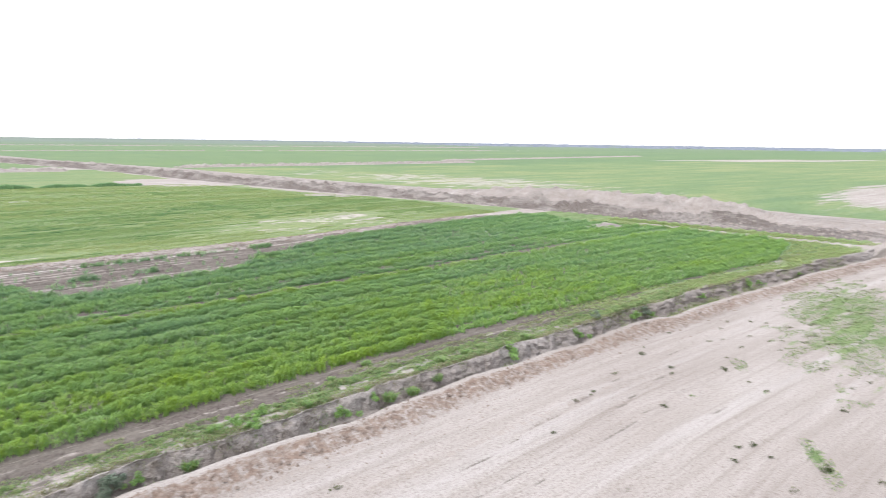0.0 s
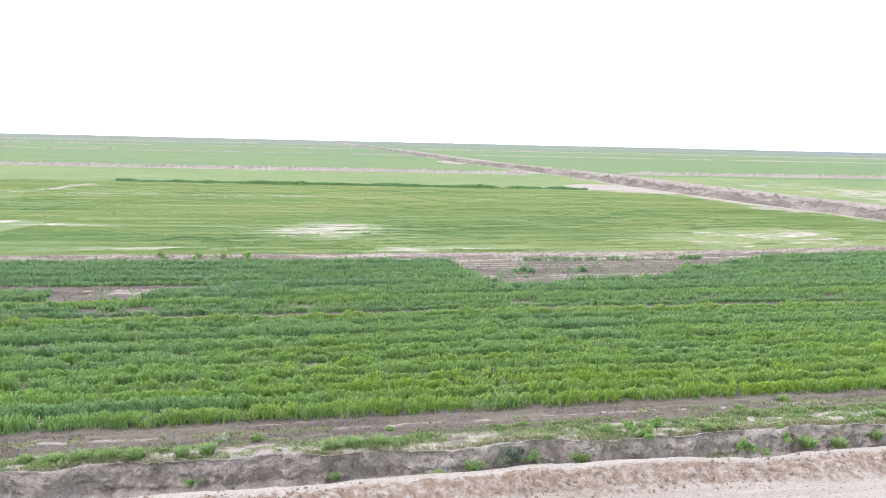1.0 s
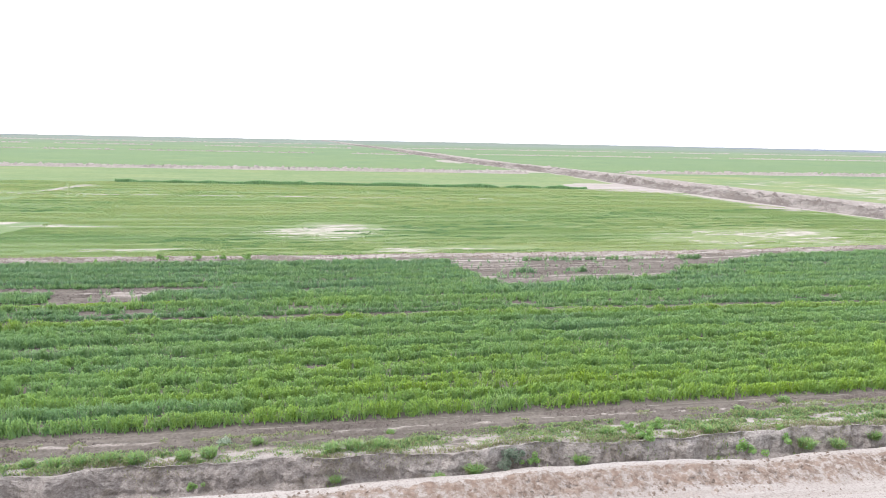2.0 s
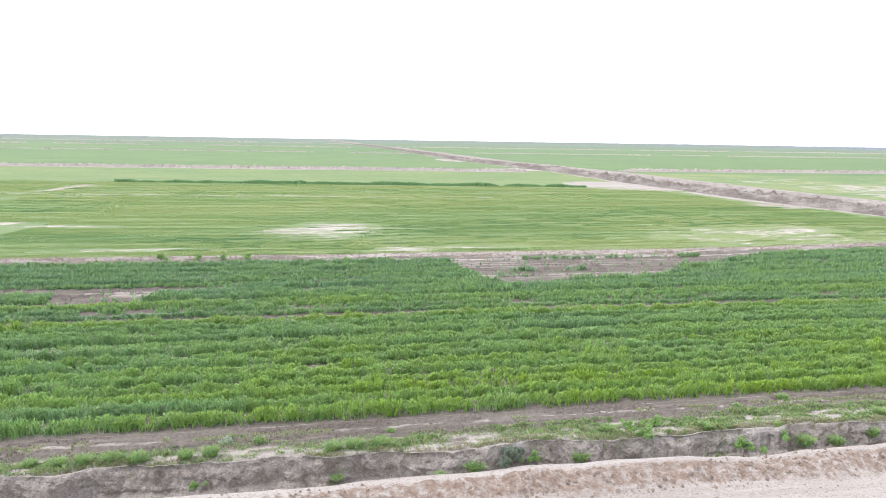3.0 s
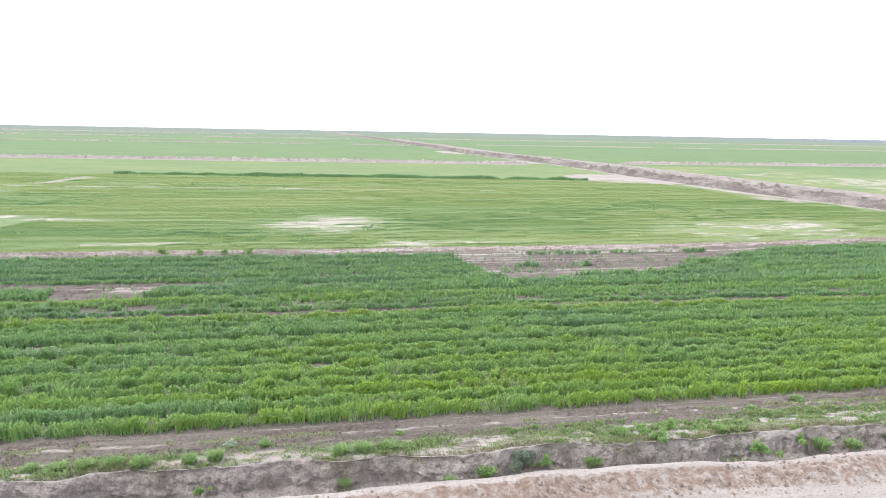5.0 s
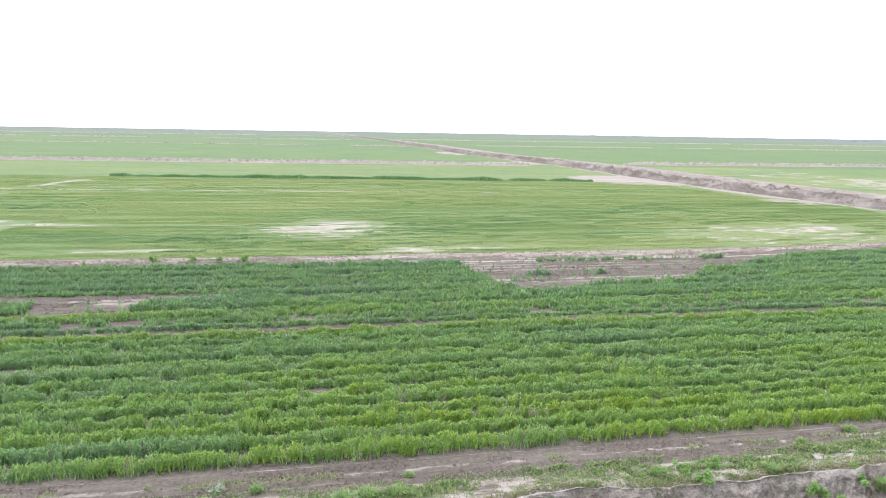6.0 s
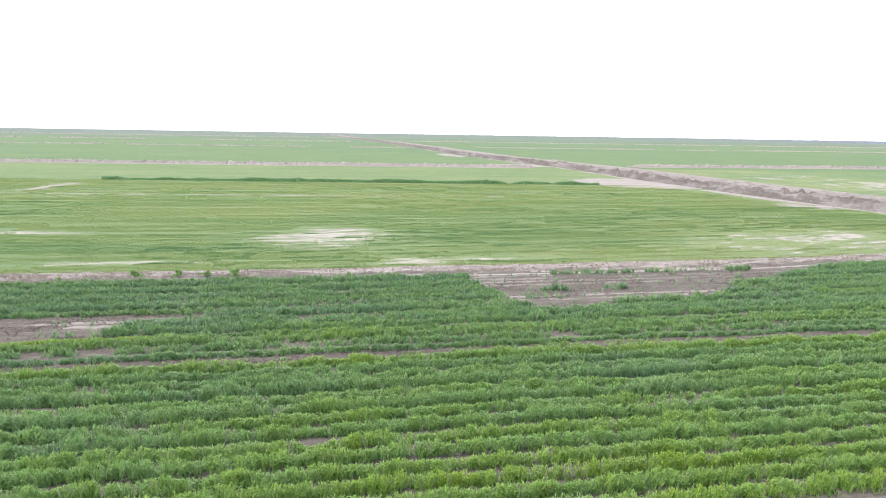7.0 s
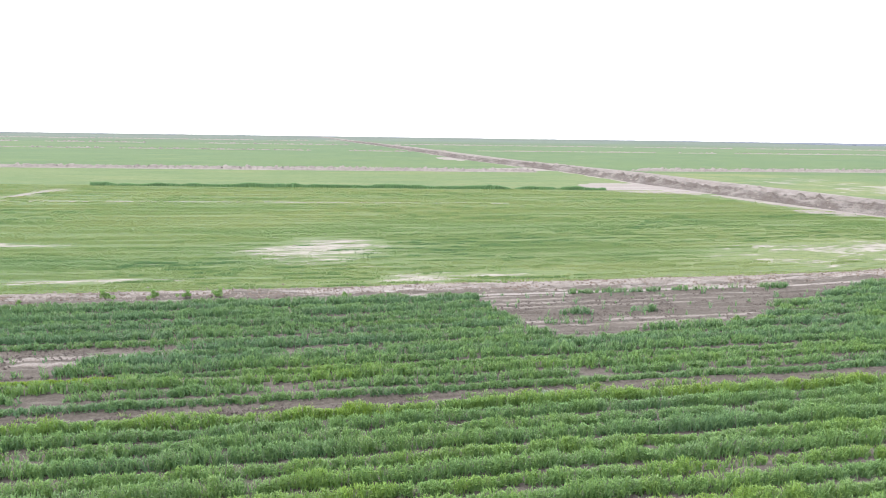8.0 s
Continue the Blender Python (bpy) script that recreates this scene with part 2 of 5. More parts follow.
def earth_colours(n, l, pos, uv):
    """Silt, tilled soil and salt crust, each uneven at two scales."""
    streak = noise_tex(n, l, scaled(n, l, uv, (0.12, 1.3, 1)), 1.0, 6, 0.6)
    broad = noise_tex(n, l, scaled(n, l, uv, (0.05, 0.16, 1)), 1.0, 4)
    fine = noise_tex(n, l, pos, 7.0, 5, 0.65)
    silt = mix_rgb(n, l, span(n, l, streak, 0.38, 0.68), SILT_A, SILT_B)
    silt = mix_rgb(n, l, math_node(n, l, "MULTIPLY", span(n, l, broad, 0.45, 0.75), 0.6), silt, SILT_C)
    silt = mix_rgb(n, l, math_node(n, l, "MULTIPLY", span(n, l, fine, 0.52, 0.66), 0.75), silt, SILT_C)
    rut = noise_tex(n, l, scaled(n, l, uv, (0.035, 3.2, 1)), 1.0, 5, 0.7)
    silt = mix_rgb(n, l, math_node(n, l, "MULTIPLY", span(n, l, rut, 0.53, 0.66), 0.75), silt, SILT_C)
    smear = noise_tex(n, l, scaled(n, l, uv, (0.03, 0.55, 1)), 1.0, 5, 0.6)
    silt = mix_rgb(n, l, math_node(n, l, "MULTIPLY", span(n, l, smear, 0.52, 0.64), 0.65), silt, (0.57, 0.54, 0.545))
    silt = mix_rgb(n, l, math_node(n, l, "MULTIPLY", span(n, l, smear, 0.46, 0.36), 0.5), silt, (0.36, 0.315, 0.30))
    grain = noise_tex(n, l, pos, 11.0, 6, 0.85)
    silt = mix_rgb(n, l, math_node(n, l, "MULTIPLY", span(n, l, grain, 0.53, 0.66), 0.5), silt, (0.24, 0.20, 0.18))
    silt = mix_rgb(n, l, math_node(n, l, "MULTIPLY", span(n, l, grain, 0.46, 0.32), 0.3), silt, (0.60, 0.555, 0.54))
    soil = mix_rgb(n, l, span(n, l, fine, 0.35, 0.65), SOIL_B, SOIL_A)
    soil = mix_rgb(n, l, math_node(n, l, "MULTIPLY", span(n, l, streak, 0.6, 0.75), 0.35), soil, SILT_C)
    soil = mix_rgb(n, l, math_node(n, l, "MULTIPLY", span(n, l, grain, 0.52, 0.70), 0.7), soil, (0.085, 0.07, 0.066))
    # fine furrows have no relief: lit ridges and shaded hollows painted as lines
    furrow_shade = noise_tex(n, l, scaled(n, l, uv, (0.12, 2.7, 1)), 1.0, 5, 0.7)
    soil = mix_rgb(n, l, math_node(n, l, "MULTIPLY", span(n, l, furrow_shade, 0.52, 0.64), 0.45), soil, (0.30, 0.265, 0.245))
    soil = mix_rgb(n, l, math_node(n, l, "MULTIPLY", span(n, l, furrow_shade, 0.47, 0.36), 0.55), soil, (0.095, 0.08, 0.072))
    return silt, soil, fine, streak, broad


def ground_material():
    m, n, l = nodes_of("ground")
    pos = n.new("ShaderNodeNewGeometry").outputs["Position"]
    uvn = n.new("ShaderNodeUVMap")
    uvn.uv_map = "rows"
    uv = uvn.outputs[0]
    silt, soil, fine, streak, broad = earth_colours(n, l, pos, uv)
    z1, z2 = attr(n, l, "zone"), attr(n, l, "tone")
    rag = noise_tex(n, l, scaled(n, l, uv, (0.5, 2.2, 1)), 1.0, 6, 0.65)
    speck = noise_tex(n, l, pos, 8.0, 6, 0.85)
    ragged = math_node(n, l, "ADD", math_node(n, l, "SUBTRACT", rag, 0.5), math_node(n, l, "MULTIPLY", math_node(n, l, "SUBTRACT", speck, 0.5), 0.9))

    def mask(v, amount, a=0.4, b=0.6):
        return span(n, l, math_node(n, l, "ADD", v, math_node(n, l, "MULTIPLY", ragged, amount)), a, b)

    col = mix_rgb(n, l, mask(z1[0], 0.8), silt, soil)
    brown = mix_rgb(n, l, span(n, l, fine, 0.35, 0.65), (0.175, 0.118, 0.095), (0.36, 0.275, 0.235))
    crumb = noise_tex(n, l, pos, 3.6, 6, 0.72)
    spots = math_node(n, l, "ADD", math_node(n, l, "MULTIPLY", z2[1], 0.72), math_node(n, l, "MULTIPLY", math_node(n, l, "SUBTRACT", crumb, 0.5), 2.6))
    col = mix_rgb(n, l, math_node(n, l, "MULTIPLY", span(n, l, spots, 0.35, 0.75), span(n, l, z2[1], 0.02, 0.2)), col, brown)
    salt = mix_rgb(n, l, span(n, l, fine, 0.4, 0.7), SALT, SILT_A)
    dashes = noise_tex(n, l, scaled(n, l, uv, (0.42, 2.2, 1)), 1.0, 5, 0.7)
    crusted = math_node(n, l, "ADD", z1[2], math_node(n, l, "MULTIPLY", math_node(n, l, "SUBTRACT", dashes, 0.5), 2.4))
    col = mix_rgb(n, l, span(n, l, crusted, 0.72, 1.02), col, salt)
    col = mix_rgb(n, l, math_node(n, l, "MULTIPLY", span(n, l, speck, 0.54, 0.66), 0.55), col, (0.20, 0.165, 0.14))
    grit = noise_tex(n, l, pos, 14.0, 2, 0.6)
    col = mix_rgb(n, l, math_node(n, l, "MULTIPLY", span(n, l, grit, 0.56, 0.64), 0.3), col, (0.18, 0.15, 0.13))
    col = mix_rgb(n, l, math_node(n, l, "MULTIPLY", span(n, l, grit, 0.43, 0.33), math_node(n, l, "MULTIPLY", span(n, l, z1[0], 0.9, 0.4), 0.3)), col, (0.56, 0.52, 0.50))
    rows = noise_tex(n, l, scaled(n, l, uv, (0.06, 0.55, 1)), 1.0, 5, 0.6)
    rows_far = noise_tex(n, l, scaled(n, l, uv, (0.004, 0.035, 1)), 1.0, 4, 0.6)
    mixed = math_node(n, l, "ADD", math_node(n, l, "MULTIPLY", rows, 0.5), math_node(n, l, "MULTIPLY", rows_far, 0.5))
    hue = math_node(n, l, "ADD", z2[0], math_node(n, l, "MULTIPLY", math_node(n, l, "SUBTRACT", mixed, 0.5), 0.75))
    green = mix_rgb(n, l, span(n, l, hue, 0.0, 0.5), GREEN_BLUE, GREEN_MID)
    green = mix_rgb(n, l, span(n, l, hue, 0.5, 1.0), green, GREEN_YELLOW)
    tuft = noise_tex(n, l, pos, 3.0, 4, 0.7)
    green = mix_rgb(n, l, math_node(n, l, "MULTIPLY", span(n, l, tuft, 0.5, 0.75), 0.3), green, (0.09, 0.16, 0.05))
    fleck = noise_tex(n, l, scaled(n, l, uv, (0.25, 0.9, 1)), 1.0, 5, 0.75)
    green = mix_rgb(n, l, math_node(n, l, "MULTIPLY", span(n, l, fleck, 0.53, 0.66), 0.55), green, (0.09, 0.165, 0.05))
    green = mix_rgb(n, l, math_node(n, l, "MULTIPLY", span(n, l, fleck, 0.44, 0.32), 0.22), green, (0.34, 0.38, 0.17))
    drilled = noise_tex(n, l, scaled(n, l, uv, (0.5, 2.0, 1)), 1.0, 4, 0.7)
    green = mix_rgb(n, l, math_node(n, l, "MULTIPLY", span(n, l, drilled, 0.5, 0.64), 0.6), green, (0.085, 0.165, 0.045))
    swath = noise_tex(n, l, scaled(n, l, uv, (0.035, 0.17, 1)), 1.0, 6, 0.7)
    green = mix_rgb(n, l, math_node(n, l, "MULTIPLY", span(n, l, swath, 0.53, 0.66), 0.3), green, (0.13, 0.205, 0.09))
    green = mix_rgb(n, l, math_node(n, l, "MULTIPLY", span(n, l, swath, 0.46, 0.34), 0.3), green, (0.33, 0.37, 0.18))
    open_ground = math_node(n, l, "MULTIPLY", span(n, l, crusted, 0.75, 1.15), span(n, l, z1[2], 0.15, 0.5))
    col = mix_rgb(n, l, math_node(n, l, "MULTIPLY", mask(z1[1], 1.3), math_node(n, l, "SUBTRACT", 1.0, open_ground)), col, green)
    # distance haze put into the plain's colour, blue-grey towards the horizon
    haze = mix_rgb(n, l, span(n, l, rows_far, 0.35, 0.65), (0.16, 0.207, 0.187), (0.218, 0.248, 0.25))
    col = mix_rgb(n, l, math_node(n, l, "MULTIPLY", z2[2], 0.85), col, haze)
    bump = math_node(n, l, "ADD", fine, math_node(n, l, "MULTIPLY", crumb, 1.4))
    return surface(m, n, l, col, 0.95, bump, 0.75, 0.05)


def bank_material():
    m, n, l = nodes_of("spoil_earth")
    pos = n.new("ShaderNodeNewGeometry").outputs["Position"]
    silt, soil, fine, streak, broad = earth_colours(n, l, pos, pos)
    z = attr(n, l, "zone")
    lump = noise_tex(n, l, pos, 0.8, 6, 0.65)
    patch = noise_tex(n, l, pos, 2.6, 7, 0.75)
    fac = math_node(n, l, "ADD", z[0], math_node(n, l, "MULTIPLY", math_node(n, l, "SUBTRACT", lump, 0.5), 1.2))
    fac = math_node(n, l, "ADD", fac, math_node(n, l, "MULTIPLY", math_node(n, l, "SUBTRACT", patch, 0.5), 1.5))
    clay = mix_rgb(n, l, span(n, l, fine, 0.35, 0.65), (0.245, 0.221, 0.216), (0.385, 0.352, 0.343))
    col = mix_rgb(n, l, span(n, l, fac, 0.05, 0.95), silt, clay)
    col = mix_rgb(n, l, span(n, l, fac, 0.9, 1.5), col, (0.15, 0.125, 0.118))
    runs = noise_tex(n, l, scaled(n, l, pos, (6.0, 6.0, 1.6)), 1.0, 6, 0.8)
    col = mix_rgb(n, l, math_node(n, l, "MULTIPLY", span(n, l, runs, 0.54, 0.66), 0.28), col, (0.13, 0.107, 0.098))
    col = mix_rgb(n, l, math_node(n, l, "MULTIPLY", span(n, l, runs, 0.45, 0.34), 0.42), col, (0.58, 0.535, 0.515))
    crumb = noise_tex(n, l, scaled(n, l, pos, (1.0, 1.0, 1.5)), 13.0, 2, 0.6)
    grit = noise_tex(n, l, pos, 30.0, 2, 0.6)
    col = mix_rgb(n, l, math_node(n, l, "MULTIPLY", span(n, l, crumb, 0.54, 0.62), 0.34), col, (0.14, 0.115, 0.105))
    col = mix_rgb(n, l, math_node(n, l, "MULTIPLY", span(n, l, crumb, 0.45, 0.37), 0.5), col, (0.60, 0.555, 0.535))
    col = mix_rgb(n, l, math_node(n, l, "MULTIPLY", span(n, l, grit, 0.55, 0.63), 0.25), col, (0.12, 0.10, 0.09))
    bump = math_node(n, l, "ADD", math_node(n, l, "ADD", fine, crumb), math_node(n, l, "MULTIPLY", patch, 1.5))
    return surface(m, n, l, col, 0.95, bump, 0.6, 0.10)


def leaf_material(name, dark, mid, light, translucent=0.45):
    """Leaves whose tone runs from dark to light by the mesh's own tone."""
    m, n, l = nodes_of(name)
    t = attr(n, l, "tone")
    col = mix_rgb(n, l, span(n, l, t[0], 0.0, 0.5), dark, mid)
    col = mix_rgb(n, l, span(n, l, t[0], 0.5, 1.0), col, light)
    col = mix_rgb(n, l, t[1], col, (0.45, 0.40, 0.27))
    # third channel: pale bluish bloom and painted glints
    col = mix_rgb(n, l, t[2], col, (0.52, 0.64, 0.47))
    return surface(m, n, l, col, 0.55, None, translucent=translucent, spec=0.10)


def plain_material(name, a, b, scale=8.0):
    m, n, l = nodes_of(name)
    pos = n.new("ShaderNodeNewGeometry").outputs["Position"]
    f = noise_tex(n, l, pos, scale, 5, 0.65)
    return surface(m, n, l, mix_rgb(n, l, span(n, l, f, 0.35, 0.65), a, b), 0.9, f, 0.4, 0.03)


MAT_GROUND = ground_material()
MAT_BANK = bank_material()
MAT_CROP = leaf_material("crop_leaf", (0.268, 0.48, 0.27), (0.362, 0.61, 0.21), (0.43, 0.65, 0.08), 0.36)
MAT_GRASS = leaf_material("grass_leaf", (0.215, 0.40, 0.19), (0.385, 0.56, 0.232), (0.55, 0.64, 0.28))
MAT_SAGE = leaf_material("sage_leaf", (0.18, 0.26, 0.20), (0.28, 0.37, 0.29), (0.42, 0.50, 0.38))
MAT_BROAD = leaf_material("broad_leaf", (0.34, 0.50, 0.36), (0.52, 0.66, 0.50), (0.66, 0.76, 0.62))
MAT_STRAW = plain_material("dry_stem", (0.46, 0.41, 0.37), (0.31, 0.265, 0.235))
MAT_CLOD = plain_material("clod", (0.20, 0.15, 0.128), (0.36, 0.295, 0.265), 5.0)
MAT_PRINT = plain_material("pressed_silt", (0.36, 0.31, 0.29), (0.47, 0.42, 0.40), 9.0)
MAT_SCRUB = leaf_material("scrub_leaf", (0.09, 0.12, 0.06), (0.15, 0.19, 0.09), (0.22, 0.26, 0.13))
MAT_SPOIL = plain_material("spoil_clod", (0.17, 0.15, 0.15), (0.31, 0.28, 0.277), 3.0)
MAT_TILTH = plain_material("tilth_clod", (0.13, 0.108, 0.102), (0.24, 0.205, 0.195), 6.0)


# ---- ground ----
def build_ground():
    xs = graded((-4900, -300, 900, 30), (-300, -48, 30, 1.2), (-48, -24, 0.4, 0.2), (-24, 24, 0.22, 0.22), (24, 50, 0.22, 0.5), (50, 110, 0.45, 1.0), (110, 400, 1.5, 40), (400, 4900, 60, 900))
    ss = graded((-4900, -100, 900, 20), (-100, 3, 20, 0.5), (3, 17.5, 0.35, 0.22), (17.5, 21.2, 0.09, 0.09), (21.2, 22.8, 0.06, 0.06), (22.8, 26, 0.09, 0.14),
                (26, 46, 0.34, 0.34), (46, 68, 0.2, 0.24), (68, 170, 0.6, 2.5), (170, 700, 4, 30), (700, 4900, 60, 700))
    S, X = np.meshgrid(ss, xs, indexing="ij")
    Y = y_of(X, S)
    Z = height(X, S, Y)
    far = np.hypot(X, Y)
    Z = Z * (1 - step(300, 600, far))
    beyond = X - canal_x(Y)                              # over the canal: positive
    n = fbm(X * 0.08, S * 0.3, 61, 4) - 0.5
    lip = LIP + lip_wig(X, S)
    crest = crest_s(X, S)
    one = np.ones_like(X)
    inside = 1 - step(-9, -7, beyond)
    # tilled soil
    line = (1 - step(0.03, 0.26, np.abs(S - 24.62 - 0.2 * n))) * step(0.3, 0.6, fbm(X * 1.6, S * 3.0, 64, 4))
    soil = step(23.55, 23.85, S + 0.6 * n) * (1 - step(25.3, 25.5, S)) * inside * (1 - 0.6 * line) * (1 - 0.75 * step(24, 40, X))
    crop = step(25.3, 25.5, S) * (1 - step(60.8, 61.6, S)) * inside
    furrow = 0.5 + 0.5 * np.sin((S - 25.4) * 2 * math.pi / 1.12)
    crust = step(0.84, 1.0, furrow) * bare(X, S) * step(46, 48, S) * step(0.38, 0.50, fbm(X * 0.10, np.floor((S - 25.1) / 1.12) * 3.7, 67, 3) - 0.06 * (X < -10))
    soil = np.maximum(soil, crop * (0.80 - 0.34 * crust + 0.4 * n))
    strip = step(61.2, 61.8, S) * (1 - step(65.0, 65.9, S)) * (1 - step(-14, -9, beyond))
    soil = np.where(strip > 0.5, 0.42 + 0.6 * n + 1.3 * (fbm(X * 0.35, S * 1.6, 68, 4) - 0.5) + 0.3 * (1 - step(62.0, 63.2, S)), soil)
    soil = np.maximum(soil, step(lip + 0.1, lip + 0.5, S) * (1 - step(23.5, 23.9, S)) * inside * (0.40 + 0.9 * (fbm(X * 1.4, S * 2.6, 66, 3) - 0.5)))
    soil = np.maximum(soil, 0.52 * ruts(X, S))
    wet = step(crest + 0.8, crest + 1.1, S) * (1 - step(lip - 0.6, lip - 0.45, S))
    soil = np.maximum(soil, wet * 0.62)
    face = step(lip - 1.1, lip - 0.9, S) * (1 - step(lip - 0.16, lip + 0.0, S))
    soil = np.maximum(soil, face * (0.46 + 0.2 * (1 - step(lip - 0.6, lip - 0.25, S)) + 0.5 * (fbm(X * 1.3, S * 0.5, 27, 3) - 0.5)))
    # green cover
    mid = step(65.0, 66.2, S + n * 2) * (1 - step(-2.5, -0.5, beyond + 5 * n))
    pale = np.maximum.reduce([blob(X, Y, -11.5, 82.5, 9.5, 8.5, 0.2), blob(X, Y, 43, 82, 22, 10, 0.35) - 0.36 + 1.3 * (fbm(X * 0.9, S * 1.6, 65, 3) - 0.5), blob(X, Y, -43, 83.5, 6, 1.6),
                              blob(X, Y, -27, 66.5, 11, 1.1, 0.12) - 0.2, blob(X, Y, 4, 69.5, 9, 1.3, 0.1) - 0.2, blob(X, Y, -2.5, 68, 3.6, 2.6, 0.1),
                              blob(X, Y, -51, 86, 1.6, 4)])
    dash = fbm(X * 0.22, S * 1.1, 63, 4) - 0.5
    pale = pale + dash * 2.2
    bars = np.maximum.reduce([blob(X, Y, 53, 172, 13, 17, 0.4), blob(X, Y, 65.5, 121, 4.5, 5, 0.5), blob(X, Y, 64.5, 138, 1.5, 16, 0.2),
                              blob(X, Y, 22, 372, 7, 26, 0.1), blob(X, Y, 40, 262, 12, 10, 0.3), blob(X, Y, -71.5, 139, 0.7, 13, -0.05) * 0.15])
    green = mid * (0.95 + 0.2 * n)
    green = np.where(mid > 0.5, np.minimum(green, 0.85 - step(-0.3, 0.9, pale) * 0.40 + 0.5 * n), green)
    green = np.where(bars > -0.05, np.minimum(green, 0.3 - bars), green)
    path_line = (1 - step(0.5, 1.5, np.abs(Y - 131.5 - 0.02 * X))) * (1 - step(8, 26, X)) * mid
    green = green * (1 - path_line * (0.62 + 0.8 * n))
    right = step(24, 28, beyond + 8 * n)
    white = np.maximum(blob(X, Y, 124, 140, 26, 50, 0.15), blob(X, Y, 118, 175, 34, 70, 0.2) - 0.25) + dash * 2.6 - 0.05
    dry = np.maximum(blob(X, Y, 186, 60, 58, 14, 0.22), blob(X, Y, 520, 245, 110, 26, -0.2) + 0.1) + dash * 0.8
    green = np.where(right > 0.5, np.clip(0.95 + 0.25 * n - step(-0.3, 0.8, white) * 0.50 - step(-0.1, 0.3, dry) * 0.7, 0, 1), green)
    weeds = step(lip + 0.15, lip + 0.5, S) * (1 - step(23.5, 23.9, S)) * inside
    sward = step(26, 42, X) * step(lip + 0.2, lip + 0.6, S) * (1 - step(25.6, 26.2, S)) * inside
    green = np.maximum(green, sward * (0.62 + 0.8 * n))
    corner = step(-22, -9, beyond + 13 * step(29, 36, Y)) * (1 - step(0, 1.5, beyond)) * step(24.5, 25.5, S) * (1 - step(60, 62, S))
    path = 1 - step(0.9, 1.4, np.abs(beyond + 6.5))
    green = np.maximum(green, corner * (0.95 - 0.95 * path * (Y < 56)))
    soil = soil * (1 - corner)
    verge = np.maximum.reduce([blob(X, Y, 45, 16.6, 14, 3.4, 0.40), blob(X, Y, 29.5, 15.8, 1.2, 0.4, 0.6), blob(X, Y, 21.5, 8.6, 2, 0.4, 0.7),
                               blob(X, Y, 66, 16, 10, 4, 0.1)])
    green = np.maximum(green, np.where(S < 19, step(-0.5, 0.8, verge) * 0.60 + 0.9 * (fbm(X * 0.5, S * 2.0, 69, 4) - 0.5) * (verge > -0.4), 0))
    far_green = step(165, 175, Y)
    green = np.where((far_green > 0.5) & (beyond < -4) & (bars < -0.05), 0.92 + 0.3 * n, green)
    salt = np.clip(np.maximum(0.88 * step(-0.6, 0.7, pale), step(-0.1, 0.4, white) * 0.8), 0, 1)
    salt = np.maximum(salt, strip * step(63.4, 64.2, S) * (1 - step(65.0, 65.8, S)) * 0.36)
    salt = np.maximum(salt, weeds * 0.22)
    zone = np.stack([soil, np.clip(green, 0, 1), salt, one], -1)
    hue = 0.66 + 0.25 * n - 0.14 * (1 - step(-45, -5, X))
    hue = np.where(right > 0.5, 0.62 + 1.5 * n + 0.5 * (fbm(X * 0.012, Y * 0.03, 60, 3) - 0.5), hue)
    hue = hue + 0.12 * np.clip(blob(X, Y, 43, 82, 30, 14, 0.35) * 2, 0, 1)
    hue = np.where(crop > 0.5, 0.3, hue)
    hue = np.where((Y > 166) & (beyond < -4), 0.60 + 0.7 * n, hue)
    hue = np.where(Y > 243, 0.24 + 0.9 * n + 0.5 * (fbm(X * 0.004, Y * 0.02, 62, 3) - 0.5), hue)
    berm = step(crest - 1.6, crest - 0.9, S) * (1 - step(crest - 0.35, crest - 0.05, S)) * (X < 90)
    # share of painted haze, growing with distance
    haze = 0.06 * step(250, 420, Y) + 0.90 * step(480, 2000, Y + np.abs(X) * 0.2)
    tone = np.stack([np.clip(hue, 0, 1), berm * 0.88, haze, one], -1)
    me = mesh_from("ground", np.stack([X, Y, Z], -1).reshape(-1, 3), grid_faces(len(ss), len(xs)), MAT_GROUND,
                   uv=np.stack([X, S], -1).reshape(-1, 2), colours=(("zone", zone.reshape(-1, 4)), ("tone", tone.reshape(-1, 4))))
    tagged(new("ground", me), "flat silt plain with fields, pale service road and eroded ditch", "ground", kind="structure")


build_ground()


# ---- the canal's spoil bank and the far bunds ----
def bank_mesh(name, ys, ns, foot, profile, dark, seed):
    NN, YY = np.meshgrid(ns, ys, indexing="ij")
    NN, YY = NN.T, YY.T
    X = foot(YY) + NN
    Z = profile(NN, YY, X)
    zone = np.stack([dark(NN, YY), 0 * X, 0 * X, 0 * X + 1], -1)
    return mesh_from(name, np.stack([X, YY, Z], -1).reshape(-1, 3), grid_faces(len(ys), len(ns)), MAT_BANK, colours=(("zone", zone.reshape(-1, 4)),))


